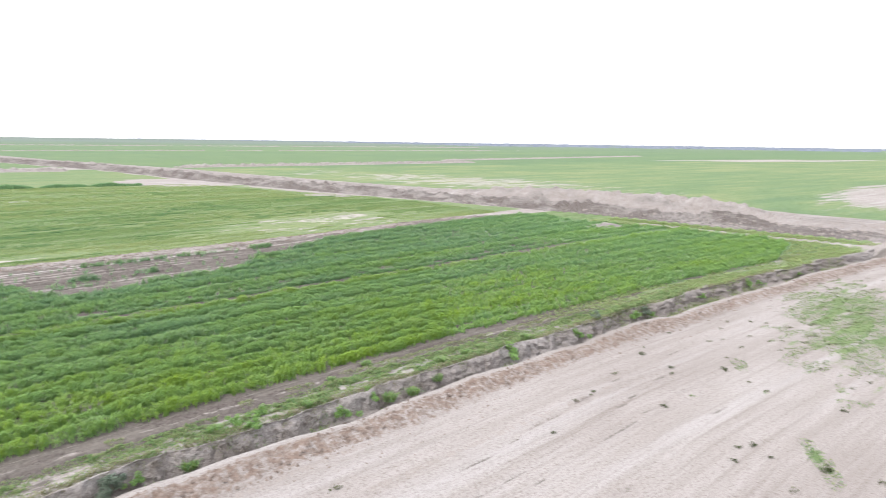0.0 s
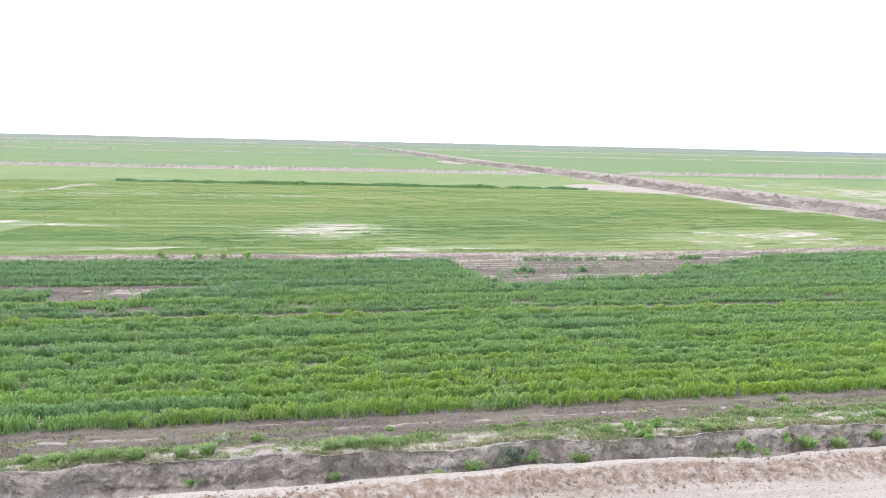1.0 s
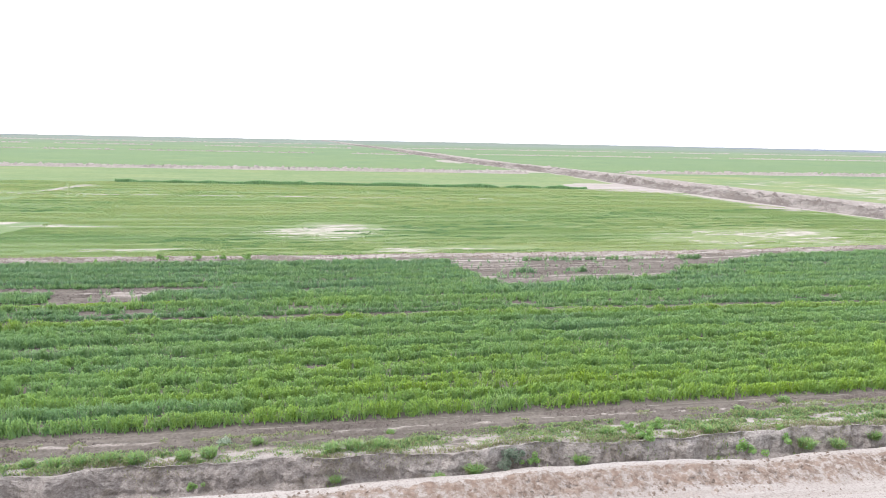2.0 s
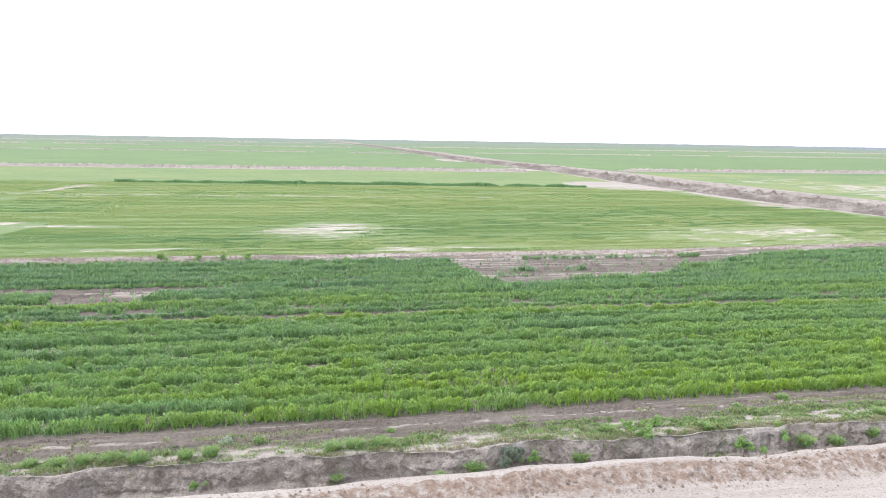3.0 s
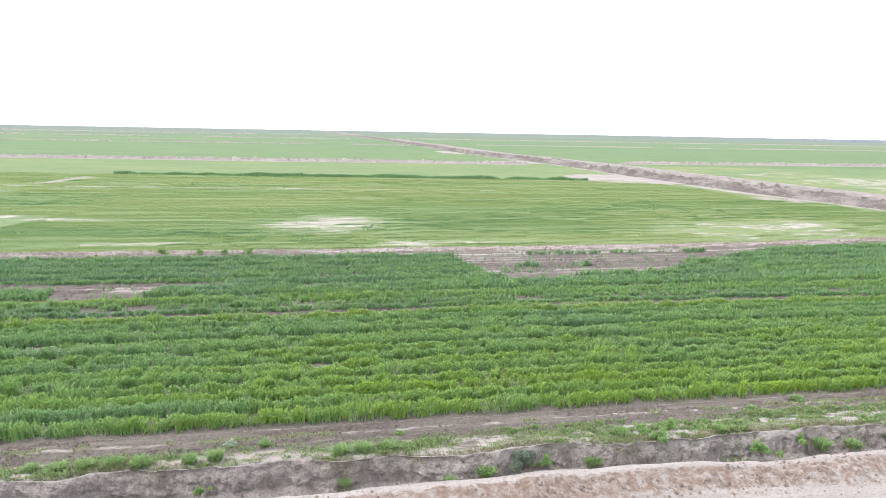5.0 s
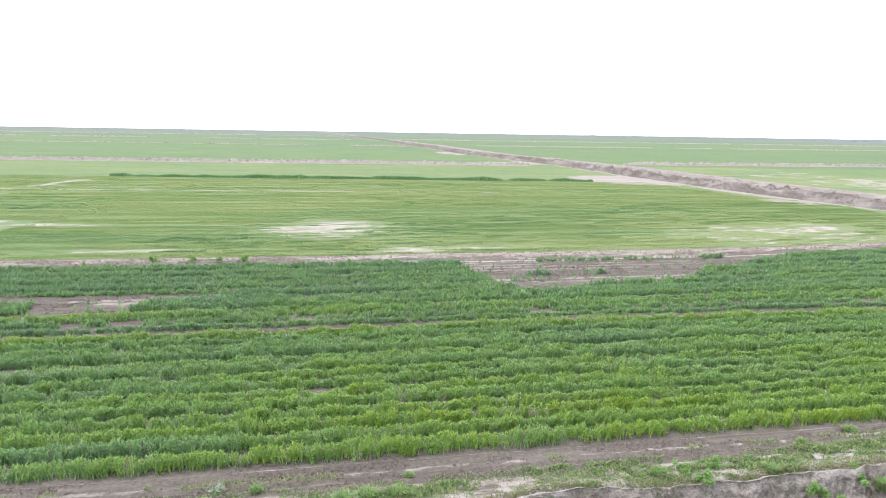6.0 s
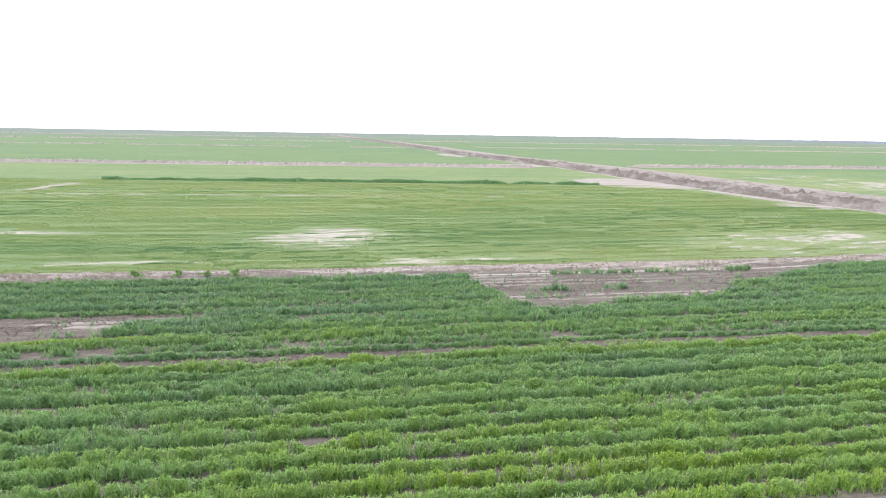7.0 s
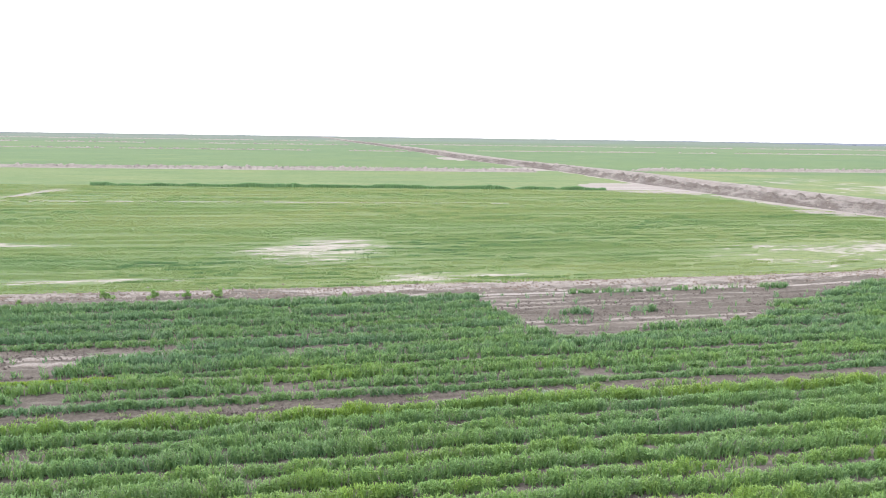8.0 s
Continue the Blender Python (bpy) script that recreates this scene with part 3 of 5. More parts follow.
def canal_profile(n, y, x):
    a = fbm(x * 0.5, y * 0.35, 71, 5) - 0.5
    b = fbm(x * 0.15, y * 0.06, 75, 3) - 0.5
    c = fbm(x * 1.5, y * 0.9, 73, 4) - 0.5
    big = step(42, 56, y) * (1 - step(84, 110, y))
    d = np.abs(fbm(x * 0.8, y * 0.55, 77, 3) - 0.5)
    near = step(-0.5, 2.2, n) * (1 - step(3.5, 6.5, n)) * (0.8 + a * 1.7 + c * 1.5 + d * 1.4)
    back = step(5.5, 9.5, n) * (1 - 0.72 * step(11, 14, n)) * (1 - step(20, 27, n)) * (0.8 + 1.6 * big + b * 0.9 + a * 1.1 + c * 1.2 + d * 1.2)
    low = 1 - 0.62 * (1 - step(40, 50, y + 3 * b))
    z = (near + back) * low
    rim = step(-1.5, 0, n) * (1 - step(26, 28, n))
    return z + rim * 0.15 - 0.25 * (1 - rim)


def canal_dark(n, y):
    edge = 3.4 + 3.4 * step(80, 125, y)
    return 1.25 - 1.0 * step(edge, edge + 3.0, n + 5 * (fbm(n * 0.12, y * 0.05, 78, 3) - 0.5)) + 2.6 * (fbm(n * 0.6, y * 0.25, 79, 5) - 0.5)


canal_ys = graded((-60, 31, 4, 0.5), (31, 200, 0.4, 0.6), (200, 700, 0.8, 6), (700, 3500, 8, 120))
canal = new("spoil_bank", bank_mesh("spoil_bank", canal_ys, graded((-2, 29, 0.38, 0.42)), canal_x, canal_profile, canal_dark, 70))
tagged(canal, "long rough bank of brown and pinkish spoil along a canal", "earth bank", kind="structure")


def bund(name, x0, x1, y0, slope, width, tall, label, lump=1.5, low=0.3):
    xs = graded((x0, x1, 0.5, 0.5)) if x1 - x0 < 400 else graded((x0, x1, 2.2, 2.2))
    ws = graded((-width, width, 0.45, 0.45))
    X, W = np.meshgrid(xs, ws, indexing="ij")
    Y = y0 + slope * X + W
    f = np.clip(1 - np.abs(W) / width, 0, 1)
    a = fbm(X * lump, W * lump + y0, 83, 4)
    ends = step(x0, x0 + 8, X) * (1 - step(x1 - 8, x1, X))
    Z = ends * f ** 0.7 * tall * (low + np.clip((a - 0.36) * 3.4, 0, 1.3)) - 0.12
    dark = 0.35 - 0.25 * (W > 0) + 1.5 * (fbm(X * 0.5, W * 0.7, 84, 4) - 0.5)
    zone = np.stack([dark, 0 * X, 0 * X, 0 * X + 1], -1)
    me = mesh_from(name, np.stack([X, Y, Z], -1).reshape(-1, 3), grid_faces(len(xs), len(ws)), MAT_BANK, colours=(("zone", zone.reshape(-1, 4)),))
    tagged(new(name, me), label, "earth bank", kind="structure")


def heap_line(x0, x1, y0, slope, gap, tall, label):
    """A row of tipped heaps of pale earth, each a rough cone, some run together."""
    rng = np.random.default_rng(int(y0))
    k = int((x1 - x0) / gap)
    x = x0 + (np.arange(k) + rng.uniform(-0.35, 0.35, k)) * gap
    keep = fbm(x * 0.02, 0 * x + y0, 85, 3) > 0.28
    x = x[keep]
    y = y0 + slope * x + rng.normal(0, 0.6, len(x))
    r, h = gap * rng.uniform(0.32, 0.62, len(x)), 1.35 * tall * rng.uniform(0.5, 1.25, len(x))
    az = np.linspace(0, 2 * math.pi, 8)[:-1]
    ring = [np.stack([x + 1.2 * r * math.cos(a), y + 1.2 * r * math.sin(a), 0 * x - 0.1], 1) for a in az]
    mid = [np.stack([x + r * rng.uniform(0.4, 0.7, len(x)) * math.cos(a), y + r * rng.uniform(0.4, 0.7, len(x)) * math.sin(a), h * rng.uniform(0.5, 0.8, len(x))], 1) for a in az]
    top = np.stack([x + 0.2 * r * rng.normal(0, 1, len(x)), y, h], 1)
    v = np.stack(ring + mid + [top], 1).reshape(-1, 3)
    f0 = [(j, (j + 1) % 7, 7 + (j + 1) % 7) for j in range(7)] + [(j, 7 + (j + 1) % 7, 7 + j) for j in range(7)] + [(7 + j, 7 + (j + 1) % 7, 14) for j in range(7)]
    f = (np.array(f0)[None] + np.arange(len(x))[:, None, None] * 15).reshape(-1, 3)
    dark = np.repeat(rng.uniform(-1.2, 0.2, len(x)), 15)
    zone = np.stack([dark, 0 * dark, 0 * dark, 0 * dark + 1], -1)
    me = mesh_from("earth_heaps", v, f, MAT_BANK, smooth=False, colours=(("zone", zone),))
    tagged(new("earth_heaps", me), label, "earth heaps", kind="stuff")


def ditch_bank():
    """The crop-side bank of the ditch: crusted lip, gullied face, slumped foot."""
    xs = graded((-75, -26, 0.5, 0.12), (-26, 26, 0.06, 0.06), (26, 79, 0.1, 0.35))
    ts = np.linspace(0, 1, 40)
    X, T = np.meshgrid(xs, ts, indexing="ij")
    lip = LIP + lip_wig(X, X * 0)
    a, b, c = np.clip(T / 0.15, 0, 1), np.clip((T - 0.15) / 0.5, 0, 1), np.clip((T - 0.65) / 0.35, 0, 1)
    s = lip + 0.22 * (1 - a) - 0.22 * b - 0.75 * c
    z = 0.02 + 0.10 * a - 0.87 * b - 0.45 * c
    gully = (fbm(X * 0.9, 0 * X, 25, 4) - 0.5) * 0.26
    rough = (fbm(X * 1.9, z * 2.2, 91, 4) - 0.5) * 0.10 + (fbm(X * 4.5, z * 3.5, 92, 4) - 0.5) * 0.11 + (vnoise(X * 11, z * 8, 97) - 0.5) * 0.06 - np.abs(fbm(X * 3.2, z * 0.9, 96, 3) - 0.5) * 0.16 + 0.03 + (vnoise(X * 0.5, z * 8, 93) - 0.5) * 0.03
    w = step(0.10, 0.24, T)
    s = s + 0.11 * step(0.34, 0.5, fbm(X * 0.3, 0 * X, 100, 3)) * step(0.15, 0.19, T) * (1 - step(0.22, 0.36, T)) * (0.4 + 0.9 * vnoise(X * 0.35, 0 * X, 98))
    rough = rough * (1.25 + 0.9 * step(14, 30, X)) + (fbm(X * 0.8, z * 0.5, 101, 3) - 0.5) * (0.22 + 0.25 * step(14, 30, X))
    s = s - w * (rough + gully * b)
    z = z + (fbm(X * 3.2, s * 3.2, 94, 3) - 0.5) * 0.09 * step(0.02, 0.1, T)
    dark = -1.0 + 0.6 * step(0.40, 0.62, b + 0.5 * (fbm(X * 0.5, 0 * X, 99, 3) - 0.5)) + 0.30 * c + 0.45 * (fbm(X * 0.8, z * 1.2, 95, 4) - 0.5) + rough * -0.9 * w + 0.35 * step(20, 34, X) - 0.8 * (1 - step(0.10, 0.2, T))
    zone = np.stack([np.clip(dark, -1, 1), 0 * X, 0 * X, 0 * X + 1], -1)
    me = mesh_from("ditch_bank", np.stack([X, y_of(X, s), z], -1).reshape(-1, 3), grid_faces(len(xs), len(ts)), MAT_BANK, colours=(("zone", zone.reshape(-1, 4)),))
    tagged(new("ditch_bank", me), "eroded grey-brown earth bank of a ditch with crusted lip", "earth bank", kind="structure")


ditch_bank()


def corner_heap():
    xs, ys = graded((64.5, 74.5, 0.3, 0.3)), graded((52.5, 60, 0.3, 0.3))
    Y, X = np.meshgrid(ys, xs, indexing="ij")
    f = np.clip(blob(X, Y, 69.5, 56.2, 4.4, 2.6, -0.35), 0, 1)
    Z = f ** 0.7 * (0.62 + 1.0 * (fbm(X * 0.8, Y * 0.8, 86, 4) - 0.5)) - 0.12
    zone = np.stack([1.2 * fbm(X * 0.9, Y * 0.9, 87, 3) - 0.05, 0 * X, 0 * X, 0 * X + 1], -1)
    me = mesh_from("earth_mound", np.stack([X, Y, Z], -1).reshape(-1, 3), grid_faces(len(ys), len(xs)), MAT_BANK, colours=(("zone", zone.reshape(-1, 4)),))
    tagged(new("earth_mound", me), "low pale mound of dumped earth in a crop corner", "earth mound", kind="structure")


corner_heap()
heap_line(-330, 42, 242.4, 0.03, 1.5, 0.75, "lumps of pale dug earth along a low bund")
heap_line(80, 240, 251.4, 0.10, 1.7, 0.75, "lumps of pale dug earth along a low bund")
bund("field_bund", -330, 44, 243, 0.03, 4.5, 1.0, "low lumpy earth bund between green fields")
bund("field_bund", 240, 520, 250, 0.235, 4.0, 0.8, "low pale earth bund between green fields")
bund("field_bund", 78, 240, 252, 0.10, 4.5, 1.0, "low lumpy earth bund between green fields")



for far_y, x0, x1, slope, gap, tall in ((515, -430, 6, 0.02, 2.6, 0.85), (800, -700, -35, 0.02, 4.0, 1.2), (1250, -900, -110, 0.02, 6.0, 1.5), (560, 24, 620, 0.10, 2.8, 0.8), (900, -10, 900, 0.06, 4.5, 1.1)):
    heap_line(x0, x1, far_y, slope, gap, tall, "distant row of pale tipped earth heaps between fields")


# ---- leaves and blades ----
def blades(x, y, z, tall, wide, tone, rng, bend=0.35, dry=None, glint=None):
    """Arched, tapering blades: four corners and two triangles each."""
    k = len(x)
    az = rng.uniform(0, 2 * math.pi, k)
    out = np.stack([np.cos(az), np.sin(az), 0 * az], 1)
    side = np.stack([-np.sin(az), np.cos(az), 0 * az], 1)
    foot = np.stack([x, y, z], 1)
    arch = rng.uniform(0.1, 1.0, k) * bend
    up = np.array([0, 0, 1.0])
    mid = foot + up * (tall * 0.56)[:, None] + out * (tall * arch * 0.40)[:, None]
    tip = foot + up * (tall * (1 - 0.35 * arch))[:, None] + out * (tall * arch * 1.15)[:, None]
    w = (wide * 0.5)[:, None]
    v = np.stack([foot, mid + side * w, tip, mid - side * w], 1).reshape(-1, 3)
    b = np.arange(k)[:, None] * 4
    f = np.concatenate([b + [0, 1, 3], b + [1, 2, 3]], 0)
    dry = np.zeros(k) if dry is None else dry
    c = np.stack([tone, dry, 0 * tone if glint is None else glint, 0 * tone + 1], 1)
    c = np.repeat(np.clip(c, 0, 1), 4, 0)
    return v, f, c


def spikes(x, y, z, tall, wide, tone, rng, dry=None, along=False):
    """Single pointed leaves, for far ground."""
    k = len(x)
    az = rng.normal(0.13, 0.3, k) if along else rng.uniform(0, 2 * math.pi, k)
    side = np.stack([np.cos(az), np.sin(az), 0 * az], 1) * (wide * 0.5)[:, None]
    foot = np.stack([x, y, z], 1)
    tip = foot + np.stack([rng.uniform(-0.4, 0.4, k) * tall, rng.uniform(-0.4, 0.4, k) * tall, tall], 1)
    v = np.stack([foot - side, foot + side, tip], 1).reshape(-1, 3)
    f = np.arange(3 * k).reshape(-1, 3)
    dry = np.zeros(k) if dry is None else dry
    c = np.repeat(np.clip(np.stack([tone, dry, 0 * tone, 0 * tone + 1], 1), 0, 1), 3, 0)
    return v, f, c


def leaflets(x, y, z, tall, wide, tone, rng, bend=0.9, dry=None, glint=None):
    """Arching leaves of one triangle each, for rows farther off."""
    k = len(x)
    az = rng.uniform(0, 2 * math.pi, k)
    arch = rng.uniform(0.1, 1.0, k) * bend
    foot = np.stack([x, y, z], 1)
    side = np.stack([-np.sin(az), np.cos(az), 0 * az], 1) * (wide * 0.5)[:, None]
    tip = foot + np.stack([np.cos(az) * tall * arch, np.sin(az) * tall * arch, tall * (1 - 0.35 * arch)], 1)
    v = np.stack([foot - side, foot + side, tip], 1).reshape(-1, 3)
    c = np.repeat(np.clip(np.stack([tone, dry, glint, 0 * tone + 1], 1), 0, 1), 3, 0)
    return v, np.arange(3 * k).reshape(-1, 3), c


def leaf_mesh(name, made, material):
    v, f, c = made
    return mesh_from(name, v, f, material, smooth=False, colours=(("tone", c),))


# ---- the near crop, row by row ----
ROW_STEP, ROW_FIRST, ROWS = 1.12, 25.4, 32
ROW_TONE = [0.76, 0.72, 0.92, 0.78, 0.68, 0.74, 0.58, 0.70, 0.52, 0.60, 0.36, 0.46, 0.44, 0.80, 0.6, 0.22, 0.34, 0.54, 0.44, 0.34,
            0.18, 0.30, 0.16, 0.34, 0.14, 0.28, 0.12, 0.26, 0.12, 0.24, 0.10, 0.22]
ROW_TALL = [0.54, 0.58, 0.58, 0.50, 0.58, 0.50, 0.58, 0.50, 0.62, 0.46, 0.60, 0.50, 0.54, 0.60, 0.34, 0.36, 0.44, 0.56, 0.36, 0.58,
            0.58, 0.40, 0.54, 0.36, 0.50, 0.42, 0.52, 0.40, 0.54, 0.38, 0.50, 0.44]
ROW_WIDE = [0.44, 0.42, 0.40, 0.42, 0.40, 0.42, 0.40, 0.40, 0.42, 0.40, 0.40, 0.38, 0.40, 0.42, 0.30, 0.26, 0.34, 0.38, 0.24, 0.40,
            0.40, 0.32, 0.38, 0.30, 0.36, 0.34, 0.36, 0.32, 0.38, 0.32, 0.36, 0.36]
ROW_FULL = [1.0, 1.0, 1.0, 1.0, 1.0, 1.0, 1.0, 0.95, 1.0, 0.85, 0.95, 0.85, 0.9, 1.0, 0.10, 1.0, 0.72, 1.0, 0.92, 1.0,
            1.0, 0.82, 0.95, 0.70, 0.92, 0.85, 0.95, 0.80, 0.95, 0.80, 0.95, 0.9]


def crop_row(k):
    """Plants in a drilled band; each plant is a tuft of upright, arching blades."""
    rng = np.random.default_rng(100 + k)
    s0 = ROW_FIRST + (k + 0.5) * ROW_STEP
    near = s0 < 42
    xl, xr = -3 - 0.6 * s0, 2 + 0.75 * s0
    pieces = [(-62, xl, 6, 5, 0.12), (xl, xr, 42, 11, 0.032), (xr, 82, 20, 8, 0.060)] if near else [(-62, xl, 6, 5, 0.12), (xl, xr, 32, 9, 0.046), (xr, 82, 18, 7, 0.066)]
    got = []
    for x0, x1, per_metre, leaves, wide in pieces:
        fine = near and wide < 0.04
        m = int((x1 - x0) * per_metre)
        x = rng.uniform(x0, x1, m)
        swell = fbm(x * 0.8, 0 * x + k * 7.0, 210, 3)
        half = ROW_WIDE[k] * (0.55 + 0.66 * swell)
        edge = rng.uniform(-1, 1, m)
        s = s0 + edge * half * 0.68 + 0.22 * (fbm(x * 0.25, 0 * x + k, 90) - 0.5)
        thick = fbm(x * 0.55, s * 0.9, 200 + k, 3)
        full = np.clip(ROW_FULL[k] + 0.35 + (thick - 0.5) * (4.2 if ROW_FULL[k] < 0.9 else 2.4) * (1.3 - 0.5 * ROW_FULL[k]), 0.02, 1) * min(1, ROW_FULL[k] + 0.25)
        y = y_of(x, s)
        keep = (rng.uniform(0, 1, m) > bare(x, s) * 0.985) & (rng.uniform(0, 1, m) < full)
        keep &= x < canal_x(y) - 7.5 - 3 * vnoise(y * 0.2, x * 0, 5) - 15 * (1 - step(29, 36, y))
        x, y, s, thick, swell, edge = x[keep], y[keep], s[keep], thick[keep], swell[keep], edge[keep]
        patch = fbm(x * 0.13, s * 0.35, 300, 3) - 0.5
        clump = vnoise(x * 1.5, s * 1.9, 310) - 0.5
        tuft = vnoise(x * 3.6, s * 3.6, 311) - 0.5
        tall = ROW_TALL[k] * (0.86 + 0.5 * (swell - 0.45) + 0.5 * (thick - 0.45) + 0.42 * clump + 0.26 * tuft) * rng.uniform(0.88, 1.08, len(x)) * (1.03 - 0.38 * np.abs(edge) ** 3)
        tone = 0.5 + (ROW_TONE[k] - 0.5) * 0.8 + patch * 0.45 + clump * 0.22 + tuft * 0.12 + rng.normal(0, 0.06, len(x)) + 0.10 * step(-12, 4, x) - 0.07
        if k == 1:
            tone = tone - 0.22 * (x < -8.5)
        if k == 18:
            tone = tone + 0.45 * (x < -16.5)
            tall = tall * np.where(x < -16.5, 0.55, 1.0)
        tone = tone * (1 - 0.4 * step(30, 50, x)) + 0.17 * step(30, 60, x)
        glint_patch = step(0.56, 0.70, fbm(x * 0.45, s * 0.8, 330 + k, 3)) * 0.30
        # close-set filler sheaths, toned darker for the row's inner shade, then the plant's leaves
        rows = np.repeat(np.arange(len(x)), 3 if fine else 2)
        bx, bs = x[rows] + rng.normal(0, 0.05, len(rows)), s[rows] + rng.normal(0, 0.05, len(rows))
        by = y_of(bx, bs)
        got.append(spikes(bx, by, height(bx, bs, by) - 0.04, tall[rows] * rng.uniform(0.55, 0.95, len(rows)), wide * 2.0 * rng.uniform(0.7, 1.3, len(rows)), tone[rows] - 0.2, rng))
        rows = np.repeat(np.arange(len(x)), leaves)
        j = len(rows)
        bx = x[rows] + rng.normal(0, 0.05, j)
        bs = s[rows] + rng.normal(0, 0.045, j)
        by = y_of(bx, bs)
        up = rng.uniform(0, 1, j) ** 0.85 * 0.82              # where on the stem the leaf springs from
        long = np.minimum(tall[rows] * (1 - up) * 1.04, rng.uniform(0.12, 0.25, j)) * rng.uniform(0.85, 1.1, j) + 0.03
        bz = height(bx, bs, by) - 0.03 + up * tall[rows]
        dry = (rng.uniform(0, 1, j) < 0.008) * 0.5
        # upper leaves get bluish bloom plus the glint of lit tops as colour
        glint = (np.where(rng.uniform(0, 1, j) < 0.5, glint_patch[rows], 0) + rng.uniform(0, 0.20, j) * (1.1 - ROW_TONE[k])) * (up > 0.4)
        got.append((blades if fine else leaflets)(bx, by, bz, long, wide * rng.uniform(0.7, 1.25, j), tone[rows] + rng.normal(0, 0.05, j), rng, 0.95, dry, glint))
    base, vs, fs, cs = 0, [], [], []
    for v, f, c in got:
        vs.append(v), fs.append(f + base), cs.append(c)
        base += len(v)
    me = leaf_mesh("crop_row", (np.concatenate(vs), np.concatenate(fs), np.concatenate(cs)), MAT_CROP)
    words = "sparse row of young cereal on bare tilled soil" if ROW_FULL[k] < 0.65 else (
        "bright yellow-green row of knee-high cereal on tilled soil" if ROW_TONE[k] > 0.6 else
        ("dense mid-green row of knee-high cereal on tilled soil" if ROW_TONE[k] > 0.3 else "dark bluish-green patchy row of cereal on tilled soil"))
    tagged(new("crop_row", me), words, "crop row", "crop rows", "stuff")


for k in range(ROWS):
    crop_row(k)


# ---- short grass of the fields behind ----
def grass_field():
    """Drilled young cereal: short leaves in lines, with taller dark clumps here and there."""
    rng = np.random.default_rng(7)
    vs, fs, cs, base = [], [], [], 0
    for s0, s1, x0, x1, density, drill, tall, wide in ((65.4, 92, -46, 72, 85, 0.62, 0.10, 0.12), (92, 125, -68, 70, 32, 0.8, 0.12, 0.20), (125, 166, -95, 64, 14, 1.0, 0.12, 0.30)):
        m = int((s1 - s0) * (x1 - x0) * density)
        x = rng.uniform(x0, x1, m)
        line = np.floor(rng.uniform(s0, s1, m) / drill)
        s = line * drill + rng.normal(0, drill * 0.17, m) + 0.35 * (fbm(x * 0.05, line * 0.3, 400, 2) - 0.5)
        y = y_of(x, s)
        band = fbm(x * 0.10, line * 0.83, 401, 4)
        pale = np.maximum.reduce([blob(x, y, -11.5, 82.5, 9.5, 8.5, 0.2), blob(x, y, 42, 82, 20, 9, 0.35), blob(x, y, -43, 83.5, 6, 1.6), blob(x, y, -2.5, 68, 3.6, 2.6, 0.1),
                                  blob(x, y, -27, 66.5, 11, 1.2, 0.12), blob(x, y, 4, 69.5, 9, 1.5, 0.1), blob(x, y, 53, 172, 13, 17, 0.4), blob(x, y, 65.5, 121, 4.5, 5, 0.5),
                                  blob(x, y, 62, 140, 3, 26, 0.2), blob(x, y, -71.5, 139, 1.0, 13, -0.05), 0.4 - np.abs(y - 131.5 - 0.02 * x) * 0.3 - (x > 15)])
        keep = (band + rng.uniform(-0.2, 0.2, m) > 0.36) & (rng.uniform(0, 1, m) > step(-0.15, 0.35, pale + (fbm(x * 0.3, line * 0.9, 63, 4) - 0.5) * 2.4) * 0.95) & (x < canal_x(y) - 3)
        x, y, s, band, line = x[keep], y[keep], s[keep], band[keep], line[keep]
        clump = step(0.56, 0.66, fbm(x * 0.45, line * 1.37, 403, 4)) * step(0.36, 0.58, fbm(x * 0.03, s * 0.08, 404, 3))
        tone = 0.56 + 0.30 * step(0.46, 0.62, fbm(x * 0.03, s * 0.12, 405, 4)) * (1 - 0.6 * step(0, 25, x)) + (fbm(x * 0.03, s * 0.22, 402, 3) - 0.5) * 0.6 - (band - 0.5) * 0.35 + rng.normal(0, 0.09, len(x)) - 0.42 * clump + 0.02 * step(-10, 20, x) + 0.2 * step(105, 135, s) + 0.2 * (1 - step(66, 76, s))
        v, f, c = spikes(x, y, height(x, s, y) - 0.02, tall * rng.uniform(0.5, 1.2, len(x)) * (0.4 + 1.2 * band + 0.8 * clump), wide * rng.uniform(0.7, 1.3, len(x)), tone, rng,
                         (rng.uniform(0, 1, len(x)) < 0.05) * 0.5, True)
        vs.append(v), fs.append(f + base), cs.append(c)
        base += len(v)
    me = leaf_mesh("grass_field", (np.concatenate(vs), np.concatenate(fs), np.concatenate(cs)), MAT_GRASS)
    tagged(new("grass_field", me), "short yellow-green young cereal with bare salty patches", "field", kind="stuff")


def weed_line():
    rng = np.random.default_rng(8)
    m = 16000
    x = rng.uniform(-70, 42, m)
    s = 165.5 + rng.normal(0, 0.5, m)
    y = y_of(x, s)
    on = fbm(x * 0.25, 0 * x, 411, 3)
    keep = rng.uniform(0, 1, m) < step(0.26, 0.5, on + 0.3 * (x < 0))
    x, y, on = x[keep], y[keep], on[keep]
    v = spikes(x, y, 0 * x, 0.9 * (0.15 + on) * rng.uniform(0.5, 1.3, len(x)), 0.26 + 0 * x, 0.0 + 0.3 * rng.uniform(0, 1, len(x)), rng)
    tagged(new("weed_line", leaf_mesh("weed_line", v, MAT_CROP)), "dark green line of weeds along a field edge", "weeds", kind="stuff")


grass_field()
weed_line()


